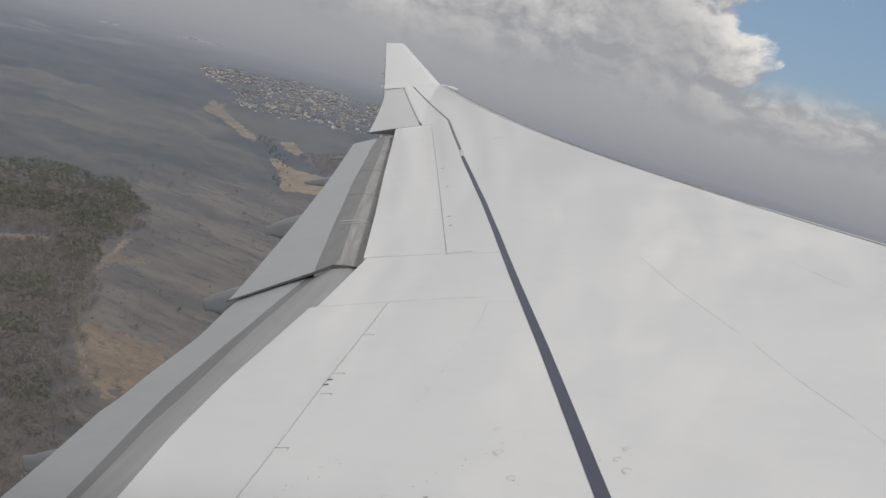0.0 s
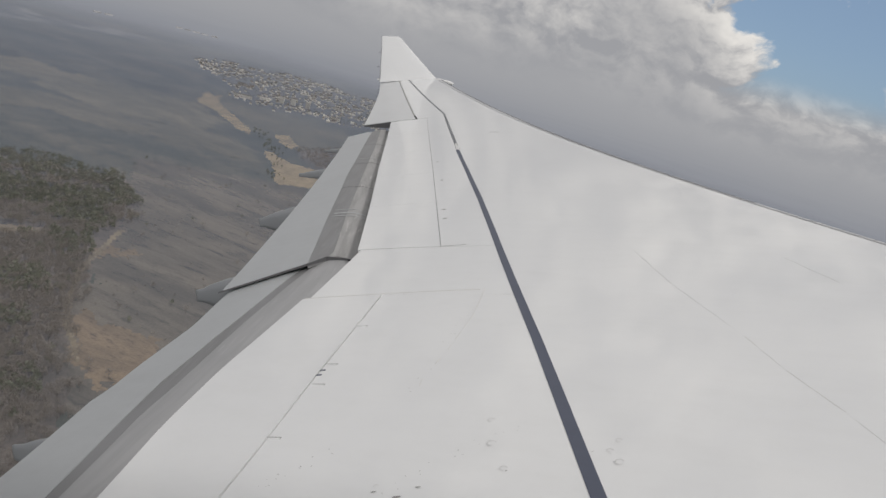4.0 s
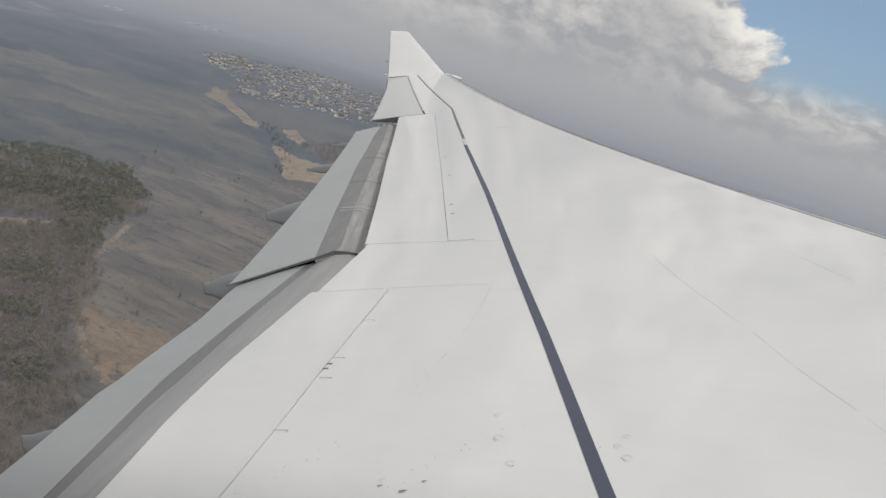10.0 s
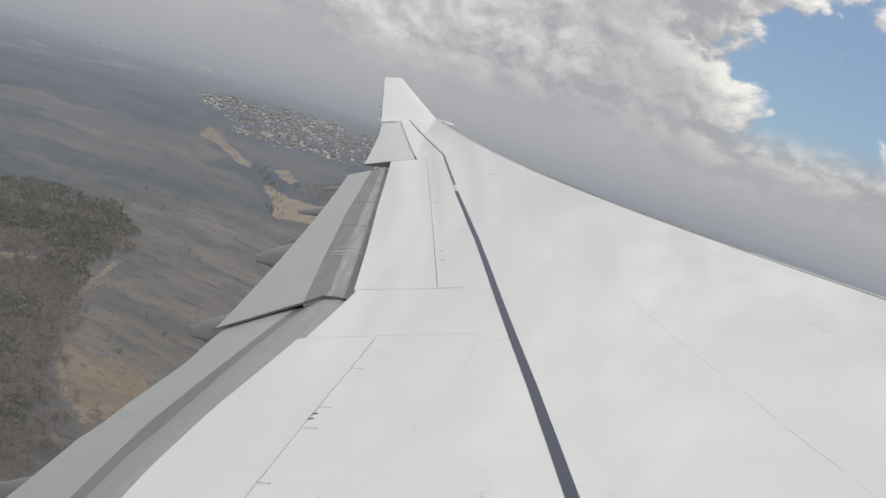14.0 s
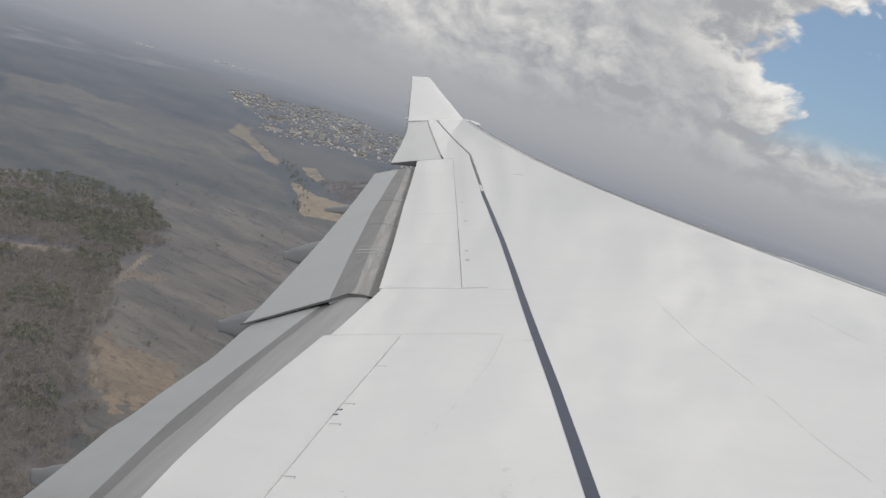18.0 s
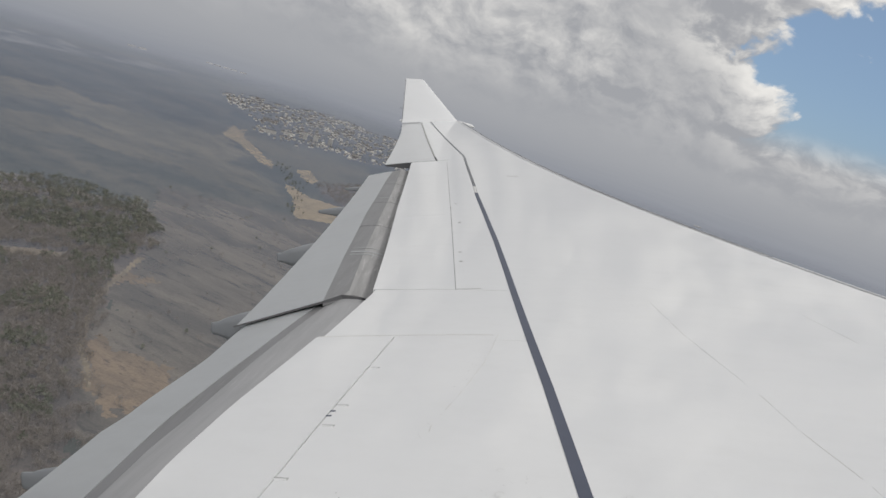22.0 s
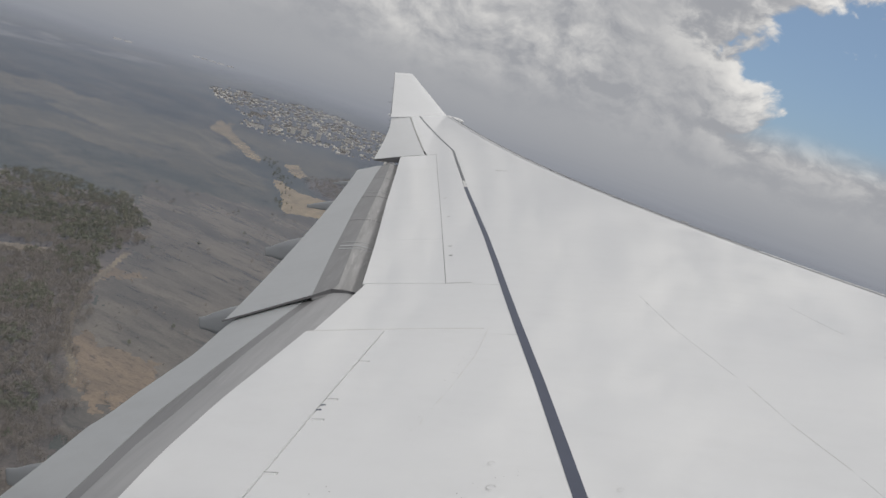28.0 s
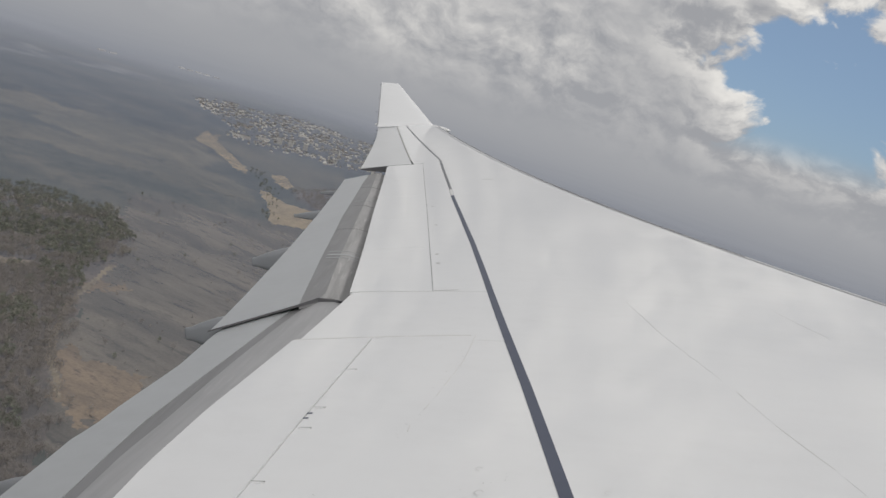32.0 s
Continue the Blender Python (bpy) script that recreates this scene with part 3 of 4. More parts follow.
def seam(points, w, mat, name="panel_joint", lift=0.003, label=""):
    bm = bmesh.new()
    pts = []
    for (xa, ya), (xb, yb) in zip(points, points[1:]):
        n = max(1, int(math.hypot(xb - xa, yb - ya) / 0.25))
        pts += [(xa + (xb - xa) * i / n, ya + (yb - ya) * i / n) for i in range(n)]
    pts.append(points[-1])
    left, right = [], []
    for i, (x, y) in enumerate(pts):
        p, q = pts[max(0, i - 1)], pts[min(len(pts) - 1, i + 1)]
        d = Vector((q[0] - p[0], q[1] - p[1])).normalized() * w / 2
        for row, s in ((left, 1), (right, -1)):
            a, b = x - s * d.y, y + s * d.x
            row.append((bm.verts.new((a, b, upper(a, b) + lift)), bm.verts.new((a, b, upper(a, b) - 0.01))))
    for i in range(len(pts) - 1):
        (a, al), (b, bl), (c, cl), (d, dl) = left[i], right[i], right[i + 1], left[i + 1]
        bm.faces.new((a, b, c, d)), bm.faces.new((a, d, dl, al)), bm.faces.new((b, bl, cl, c))
    bm.faces.new((left[0][0], left[0][1], right[0][1], right[0][0])), bm.faces.new((left[-1][0], right[-1][0], right[-1][1], left[-1][1]))
    bmesh.ops.recalc_face_normals(bm, faces=bm.faces)
    return part(name, bm, mat, wing, label)


seam([(-10.72, 8.35), (-9.86, 8.45), (-8.87, 8.57)], 0.012, FAINT)
curve = track((6.5, -8.71), (6.71, -8.75), (7.19, -8.73), (7.9, -8.74), (8.62, -8.83))
for y0, y1, w in ((8.42, 8.6, 0.006), (8.2, 8.38, 0.007), (8.04, 8.17, 0.005), (7.8, 7.98, 0.006), (7.62, 7.75, 0.005), (7.4, 7.55, 0.006), (7.2, 7.28, 0.005), (6.95, 7.06, 0.005), (6.6, 6.7, 0.004)):
    seam([(curve(y1), y1), (curve((y0 + y1) / 2), (y0 + y1) / 2), (curve(y0), y0)], w, FAINT)
spar = track((5.4, -5.6), (6.43, -6.02), (6.68, -6.12), (7.15, -6.35), (7.71, -6.57), (8.86, -7.11), (9.92, -7.53))
for y0, y1, w, m in ((9.3, 9.92, 0.003, HAIR), (8.86, 9.25, 0.005, FAINT), (7.9, 8.8, 0.0025, HAIR), (7.55, 7.72, 0.005, FAINT), (7.25, 7.5, 0.004, HAIR), (6.68, 7.18, 0.005, FAINT), (5.5, 6.6, 0.003, HAIR)):
    seam([(spar(y1), y1), (spar((y0 + y1) / 2), (y0 + y1) / 2), (spar(y0), y0)], w, m, "panel_joint", 0.001)
seam([(-6.06, 9.86), (-5.7, 9.14)], 0.0022, HAIR, "panel_joint", 0.001)
for x, y in ((-10.44, 11.86), (-10.24, 11.35), (-11.2, 13.9), (-11.9, 15.6)):
    seam([(x, y), (x + 0.05, y)], 0.03, LINE, "small_vent", 0.004)
for y, w in ((12.45, 0.03), (12.62, 0.05), (12.86, 0.02), (17.4, 0.03)):
    scuff = sheet(lambda q: FLAP_LINE_OUT(q) - 0.12, lambda q: WHITE_OUT(q) + 0.1, (y, y - 0.1), (y + w, y - 0.1 + w), 1, 5, lambda x, q: hout(x, q) + 0.003, 0.004)
    part("scuff", scuff, FLAPWHITE, outer_flap, "pale scuff mark")
for y in (14.6, 16.9, 19.2):
    rib = sheet(lambda q: FLAP_LINE_OUT(q) + 0.1, WHITE_OUT, (y, y - 0.1), (y + 0.015, y - 0.085), 1, 6, lambda x, q: hout(x, q) + 0.003, 0.004)
    part("joint_strip", rib, STRIP, outer_flap)
seam([(PANEL_IN(y) - 0.016, y) for y in (5.0, 5.6, 6.2, 6.8, 7.4, 8.0, 8.42)], 0.012, WHITE, "panel_lip", 0.006, "thin raised white lip")
seam([(-9.81, 10.06), (-9.5, 10.1)], 0.01, LINE)
seam([(-11.69, 18.87), (-11.42, 18.85)], 0.03, LINE)
for x, y in ((-9.44, 5.84), (-9.71, 7.63), (-9.60, 6.88), (-9.53, 6.55)):
    seam([(x - 0.03, y), (x + 0.07, y + 0.01), (x + 0.07, y - 0.012)], 0.004, LINE, "hinge_tab")
    seam([(x - 0.02, y - 0.018), (x + 0.06, y - 0.012)], 0.012, WHITE, "hinge_tab", 0.006)
for x, y in ((-9.62, 6.77), (-9.61, 6.69)):
    seam([(x, y), (x + 0.04, y + 0.008)], 0.014, SEAL, "hinge_slot", 0.004, "dark hinge slot")


def ring_mark(x, y, r, w):
    bm = bmesh.new()
    rows = []
    for i in range(13):
        a = 0.4 + i * 0.4
        rows.append([bm.verts.new((x + k * math.cos(a), y + k * math.sin(a) * 1.2, upper(x, y) + 0.004)) for k in (r, r + w)])
    for p, q in zip(rows, rows[1:]):
        bm.faces.new((p[0], p[1], q[1], q[0]))
    bmesh.ops.recalc_face_normals(bm, faces=bm.faces)
    return bm


def blot(x, y, a, w):
    """A flat smear with a pointed end."""
    bm = bmesh.new()
    ring = []
    for k in range(12):
        t = k * math.pi / 6
        u, v = a * math.cos(t), w * math.sin(t) * (1 - 0.4 * math.cos(t))
        ring.append(bm.verts.new((x + u * 0.8 - v * 0.6, y + u * 0.6 + v * 0.8, upper(x, y) + 0.004)))
    bm.faces.new(ring)
    return bm


for x, y, a in ((-8.52, 5.42, 0.016), (-8.38, 5.40, 0.024), (-8.3, 5.5, 0.015), (-7.88, 5.72, 0.008), (-7.46, 5.98, 0.007)):
    part("dirt_blot", blot(x, y, a, a * 0.45), LINE, wing)
for x, y, r in ((-8.03, 5.97, 0.028), (-8.53, 5.47, 0.014), (-8.1, 6.22, 0.022), (-7.37, 6.01, 0.02), (-7.31, 5.91, 0.026), (-7.33, 6.12, 0.02), (-7.9, 5.74, 0.022)):
    part("ring_stain", ring_mark(x, y, r * 0.8, r * 0.22), FAINT if x < -8.2 else HAIR, wing)

specks = bmesh.new()
dots = random.Random(5)
trails = [((-9.27, 5.23), (-8.96, 5.73)), ((-8.76, 6.5), (-8.83, 8.62)), ((-8.6, 5.3), (-7.9, 6.2)), ((-9.8, 10.3), (-14.2, 21.4))]
for k in range(70):
    (xa, ya), (xb, yb) = trails[k % 4]
    u = dots.random()
    x, y = xa + (xb - xa) * u + dots.uniform(-0.04, 0.04), ya + (yb - ya) * u + dots.uniform(-0.05, 0.05)
    s = dots.uniform(0.002, 0.005) * (1 if y < 9 else 2)
    bmesh.ops.create_circle(specks, cap_ends=True, segments=6, radius=s, matrix=Matrix.Translation((x, y, upper(x, y) + 0.004)))
tagged(part("dirt_specks", specks, LINE, wing), kind="stuff")


# fuselage beside the wing: a plain shell with an opening in front of the seat
def fuselage():
    bm = bmesh.new()
    xs = [9.0 - 0.25 * k for k in range(117)]
    turns = [math.radians(a) for a in range(0, 360, 4)]
    shells = []
    for r in (2.82, 2.72):
        shells.append([[bm.verts.new((x, r * math.cos(a), 1.9 + r * math.sin(a))) for a in turns] for x in xs])
    n = len(turns)
    for shell in shells:
        for i in range(len(xs) - 1):
            for j in range(n):
                mid = (turns[j] + math.radians(2) + math.pi) % (2 * math.pi) - math.pi
                if -8.35 < xs[i] - 0.125 < -6.4 and abs(mid - math.radians(6)) < math.radians(11.9):
                    continue
                bm.faces.new((shell[i][j], shell[i + 1][j], shell[i + 1][(j + 1) % n], shell[i][(j + 1) % n])).smooth = True
    bmesh.ops.recalc_face_normals(bm, faces=bm.faces)
    return bm


shell = part("fuselage_wall", fuselage(), WHITE, None)
shell.matrix_world = WING_ROOT
tagged(shell, "plain white curved fuselage wall beside the wing", "fuselage", kind="structure")


# ---- land ----
rng = np.random.default_rng(7)


def mesh_object(name, verts, faces, mat, smooth=False):
    me = bpy.data.meshes.new(name)
    me.from_pydata([tuple(v) for v in verts] if isinstance(verts, list) else verts.tolist(), [], faces if isinstance(faces, list) else faces.tolist())
    me.materials.append(mat)
    if smooth:
        me.polygons.foreach_set("use_smooth", [True] * len(me.polygons))
    me.update()
    return new(name, me)


def inside(poly, x, y):
    """Which places lie inside an outline of the plan."""
    poly = np.array(poly, float)
    hit = np.zeros(len(x), bool)
    for (ax, ay), (bx, by) in zip(poly, np.roll(poly, -1, 0)):
        hit ^= ((ay > y) != (by > y)) & (x < (bx - ax) * (y - ay) / (by - ay + 1e-9) + ax)
    return hit


TOWN = [(-1999, 2385), (-2063, 2652), (-1894, 2735), (-1857, 2925), (-1743, 3014), (-1508, 2896), (-1378, 3017), (-1111, 2984), (-895, 2335), (-981, 2116), (-1056, 2001), (-1158, 1983), (-1208, 1885), (-1267, 1810), (-1379, 1848), (-1571, 2072), (-1759, 2182)]
TAN = [(-494, 470), (-495, 496), (-448, 489), (-413, 492), (-365, 451), (-371, 389), (-414, 413), (-450, 439)]
# stretches of the plan, each laid over the ones before it: name, outline, material, height of crowns, label, category
STRETCHES = (
    ("far_woodland", [(-1570, 1106), (-1499, 1224), (-1363, 1175), (-1242, 1179), (-1152, 1207), (-1122, 1284), (-1045, 1314), (-874, 1278), (-709, 1125), (-834, 1022), (-904, 979), (-782, 824), (-682, 735), (-990, 437), (-1616, 805)], CANOPY, 2.0, "dark winter woodland below the olive grassland", "woodland"),
    ("far_woodland", [(-1773, 1244), (-1729, 1304), (-1482, 1449), (-1315, 1556), (-1236, 1555), (-1358, 1665), (-1504, 1881), (-1759, 2182), (-1999, 2385), (-2063, 2652), (-2287, 2427), (-2401, 1791), (-2466, 1713), (-2058, 1205)], CANOPY, 2.0, "hazy blue-grey woodland before the town", "woodland"),
    ("brown_woodland", [(-1504, 1881), (-1361, 1845), (-1250, 1880), (-1078, 1891), (-1002, 1986), (-691, 1427), (-809, 1406), (-975, 1604), (-1064, 1541), (-1246, 1658)], BROWNWOOD, 2.2, "brown-green young woodland between track and town", "woodland"),
    ("olive_grassland", [(-1773, 1244), (-1729, 1304), (-1722, 1396), (-1598, 1384), (-1482, 1449), (-1394, 1485), (-1315, 1556), (-1236, 1555), (-1121, 1473), (-1045, 1314), (-1122, 1284), (-1152, 1207), (-1242, 1179), (-1363, 1175), (-1499, 1224), (-1545, 1170), (-1570, 1106)], OLIVE, 0, "long dry olive grassland between woods", "field"),
    ("olive_strip", [(-1416, 1001), (-1386, 1080), (-1311, 1133), (-1201, 1189), (-1085, 1178), (-1030, 1104), (-1119, 1054), (-1224, 1035), (-1288, 916)], DULL, 0, "thin dull olive strip through the wood", "field"),
    ("olive_strip", [(-1076, 1162), (-1101, 1318), (-1001, 1344), (-874, 1278), (-796, 1225), (-882, 1197), (-970, 1121)], DULL, 0, "brownish olive scrub strip beside a straw field", "field"),
    ("heath", [(-904, 979), (-834, 1022), (-709, 1125), (-661, 1220), (-511, 1373), (-277, 681), (-311, 421), (-342, 364), (-367, 358), (-403, 390), (-489, 462), (-534, 507), (-617, 646), (-682, 735), (-782, 824)], HEATH, 0, "grey-brown open heath with faint furrows", "heath"),
    ("copse_floor", [(-856, 1446), (-864, 1591), (-723, 1762), (-573, 1585), (-635, 1325), (-730, 1330)], FLOORED, 0, "leaf-littered floor of a copse beside a straw field", "ground"),
    ("woodland_floor", [(-1015, 649), (-969, 751), (-804, 849), (-682, 735), (-617, 646), (-536, 509), (-489, 462), (-403, 390), (-362, 354), (-212, 209), (-261, 125), (-644, 321)], FLOORED, 0, "dark leaf-littered woodland floor between trees", "ground"),
    ("sandy_clearing", [(-727, 535), (-708, 562), (-685, 589), (-673, 576), (-686, 547), (-710, 521)], SAND, 0, "small pale sandy clearing among trees", "clearing"),
    ("dry_grass_patch", TAN, DRY, 0, "tan dry grass patch at the heath's edge", "clearing"),
    ("dry_grass_patch", [(-605, 589), (-587, 628), (-566, 618), (-583, 579)], DRY, 0, "small tan dry grass patch beside a track", "clearing"),
    ("dirt_track", [(-642, 672), (-602, 600), (-572, 546), (-544, 512), (-508, 475), (-473, 444), (-437, 423), (-418, 408), (-415, 412), (-434, 426), (-469, 449), (-505, 480), (-541, 517), (-566, 551), (-596, 604), (-637, 677)], SAND, 0, "narrow sandy dirt track along the wood", "track"),
    ("sandy_track", [(-1358, 1665), (-1456, 1824), (-1366, 1752), (-1409, 1834), (-1305, 1695), (-1215, 1621), (-1108, 1549), (-1035, 1499), (-1008, 1442), (-1068, 1461), (-1148, 1524), (-1256, 1595), (-1287, 1591)], STRAW, 0, "branching pale sandy track below the town", "track"),
    ("straw_field", [(-888, 1332), (-873, 1354), (-798, 1315), (-752, 1330), (-685, 1359), (-614, 1262), (-648, 1200), (-702, 1132), (-719, 1146), (-816, 1269)], STRAW, 0, "straw-coloured strip field beside a copse", "field"),
    ("straw_field", [(-991, 1540), (-985, 1590), (-896, 1505), (-882, 1440), (-934, 1473)], STRAW, 0, "small straw-coloured field beside a track", "field"),
    ("pale_flats", [(-2836, 1965), (-2791, 2074), (-2822, 2200), (-2584, 2161), (-2621, 2350), (-2565, 2457), (-2416, 2586), (-2287, 2427), (-2371, 2276), (-2393, 2071), (-2404, 1929), (-2401, 1791), (-2466, 1713)], PALE, 0, "pale open flats beyond the woods", "flats"),
    ("pale_flats", [(-2013, 3660), (-2069, 3945), (-1935, 4022), (-1758, 4148), (-1641, 3841), (-1797, 3559)], PALE, 0, "pale far field behind the town", "flats"),
    ("town_ground", TOWN, TOWNSOIL, 0, "grey gardens and streets of a small town", "ground"),
)
turns = np.concatenate([np.arange(60, 102, 0.8), np.arange(102, 151, 0.2), np.arange(151, 420, 6.0)]) * math.pi / 180
reach = np.concatenate([np.array([30.0, 90.0]), 165 * 1.0052 ** np.arange(614), 3990 + 194 * np.arange(1, 6)])
R, T = np.meshgrid(reach, turns, indexing="ij")
T = T + rng.uniform(-0.3, 0.3, T.shape) * 0.0035 * ((T > 1.79) & (T < 2.62))
R = R * (1 + rng.uniform(-0.3, 0.3, R.shape) * 0.0055 * ((T > 1.79) & (T < 2.62) & (R > 180) & (R < 3900)))
GX, GY = R * np.cos(T), R * np.sin(T)
NR, NT = R.shape
i, j = np.meshgrid(np.arange(NR - 1), np.arange(NT), indexing="ij")
quads = np.stack([i * NT + j, (i + 1) * NT + j, (i + 1) * NT + (j + 1) % NT, i * NT + (j + 1) % NT], -1).reshape(-1, 4)
flatx, flaty = GX.ravel(), GY.ravel()
cx, cy = flatx[quads].mean(1), flaty[quads].mean(1)
span = np.hypot(cx, cy)
wave = np.array([noise.noise_vector((a / 60, b / 60, 3.3)) + noise.noise_vector((a / 21, b / 21, 1.7)) * 0.5 for a, b in zip(cx, cy)])
fray = np.array([noise.noise_vector((a / 8, b / 8, 9.1)) for a, b in zip(cx, cy)])[:, :2] * 0.7
owner = np.full(len(quads), -1)
for k, (name, outline, mat, tall, label, category) in enumerate(STRETCHES):
    wob = {"dirt_track": 2, "straw_field": 8, "sandy_track": 10, "sandy_clearing": 8, "town_ground": 40, "woodland_floor": 14, "dry_grass_patch": 22, "heath": 20}.get(name, 34)
    owner[inside(outline, cx + wave[:, 0] * wob + fray[:, 0] * wob, cy + wave[:, 1] * wob + fray[:, 1] * wob)] = k
GZ = np.zeros(NR * NT)
crown = rng.uniform(0, 1, NR * NT) ** 1.5
for k, row in enumerate(STRETCHES):
    if row[3]:
        free = np.ones(NR * NT, bool)
        free[quads[owner != k].ravel()] = False
        GZ[free] = row[3] * (0.35 + 0.9 * crown[free]) * np.clip((3400 - R.ravel()[free]) / 1900, 0.12, 1.2)
points = np.stack([flatx, flaty, GZ], -1)
for k in range(-1, len(STRETCHES)):
    f = quads[owner == k]
    used, f = np.unique(f, return_inverse=True)
    f = f.reshape(-1, 4)
    if k < 0:
        hub = [list(range(NT))]
        inner = np.searchsorted(used, np.arange(NT))
        ob = mesh_object("ground", points[used], f.tolist() + [inner.tolist()], GROUND)
        tagged(ob, "dark brown and olive wooded land reaching to the hazy horizon", "ground", kind="structure")
    else:
        name, _, mat, tall, label, category = STRETCHES[k]
        tagged(mesh_object(name, points[used], f, mat, bool(tall)), label, category, kind="stuff" if tall else "structure")


# near woodland: every tree has a trunk, limbs and a loose crown
def stalk(a, b, ra, rb):
    a, b = np.array(a, float), np.array(b, float)
    ring = [np.array((math.cos(k * 2.094), math.sin(k * 2.094), 0)) for k in range(3)]
    v = [a + ra * r for r in ring] + [b + rb * r for r in ring]
    f = [[k, (k + 1) % 3, 3 + (k + 1) % 3] for k in range(3)] + [[k, 3 + (k + 1) % 3, 3 + k] for k in range(3)]
    return np.array(v), np.array(f)


def join(pieces):
    vs, fs, n = [], [], 0
    for v, f in pieces:
        vs.append(v), fs.append(f + n)
        n += len(v)
    return np.concatenate(vs), np.concatenate(fs)


def flakes(centres, size, droop=0.0, thin=0.5):
    """Loose three-sided flakes of foliage or twigs."""
    n = len(centres)
    a, b = rng.normal(size=(n, 3)), rng.normal(size=(n, 3))
    a /= np.linalg.norm(a, axis=1)[:, None]
    b = np.cross(a, b)
    b /= np.linalg.norm(b, axis=1)[:, None]
    a[:, 2] -= droop
    s = size * rng.uniform(0.6, 1.4, (n, 1))
    v = np.stack([centres - a * s - b * s * thin, centres - a * s * 0.6 + b * s * thin, centres + a * s], 1).reshape(-1, 3)
    return v, np.arange(3 * n).reshape(-1, 3)


def bare_tree(seed):
    """Trunk with limbs, and a thin rounded crown of twigs; about 10 m."""
    global rng
    keep, rng = rng, np.random.default_rng(seed)
    h = rng.uniform(8.5, 12)
    wood = [stalk((0, 0, 0), (rng.normal() * 0.3, rng.normal() * 0.3, h * 0.85), 0.17, 0.04)]
    tips = []
    for k in range(7):
        z = h * rng.uniform(0.35, 0.7)
        a = k * 2.4 + rng.uniform(0, 1)
        r = h * rng.uniform(0.14, 0.27)
        tip = (r * math.cos(a), r * math.sin(a), z + h * rng.uniform(0.12, 0.28))
        wood.append(stalk((0, 0, z), tip, 0.07, 0.02))
        tips.append(tip)
    tips.append((0, 0, h * 0.9))
    tips = np.array(tips)
    c = tips[rng.integers(0, len(tips), 170)] + rng.normal(size=(170, 3)) * (h * 0.10, h * 0.10, h * 0.085)
    crown = flakes(c, 0.85, -0.5, 0.15)
    rng = keep
    return join(wood), crown


def pine_tree(seed):
    """Straight trunk with a rounded crown of needle clumps."""
    global rng
    keep, rng = rng, np.random.default_rng(seed)
    h = rng.uniform(8, 11.5)
    wood = [stalk((0, 0, 0), (0, 0, h), 0.16, 0.03)]
    heads = [(0.0, 0.0, h * 0.88)]
    for k in range(8):
        a, r, z = k * 2.4 + rng.uniform(0, 1), h * rng.uniform(0.10, 0.19), h * rng.uniform(0.5, 0.82)
        heads.append((r * math.cos(a), r * math.sin(a), z))
        wood.append(stalk((0, 0, z - 0.6), heads[-1], 0.06, 0.02))
    heads = np.array(heads)
    way = rng.normal(size=(144, 3))
    way /= np.linalg.norm(way, axis=1)[:, None]
    c = heads[np.arange(144) % 9] + way * (h * 0.09, h * 0.09, h * 0.06)
    crown = flakes(c, 0.62, 0.1, 0.6)
    rng = keep
    return join(wood), crown


def ramp01(v):
    return np.clip(v, 0, 1)


def scatter(poly, spacing, pick, gaps=-9.0, sway=0.0):
    """Places inside a stretch of the plan, on a loose grid."""
    xs, ys = [p[0] for p in poly], [p[1] for p in poly]
    gx, gy = np.meshgrid(np.arange(min(xs), max(xs), spacing), np.arange(min(ys), max(ys), spacing))
    x, y = gx.ravel() + rng.uniform(-0.5, 0.5, gx.size) * spacing, gy.ravel() + rng.uniform(-0.5, 0.5, gx.size) * spacing
    d = np.array([noise.noise((a / 60, b / 60, 0.7)) for a, b in zip(x, y)])
    wide = np.array([noise.noise((a / 170, b / 170, 5.2)) for a, b in zip(x, y)])
    e = np.array([noise.noise((a / 26, b / 26, 4.1)) + 0.6 * noise.noise((a / 11, b / 11, 2.1)) for a, b in zip(x, y)])
    keep = inside(poly, x + d * 50 + e * 24 + wide * sway, y - d * 50 + e * 24 + wide * sway) & (e > gaps) & (rng.uniform(0, 1, len(x)) < pick(x, y, d))
    return x[keep], y[keep], d[keep]


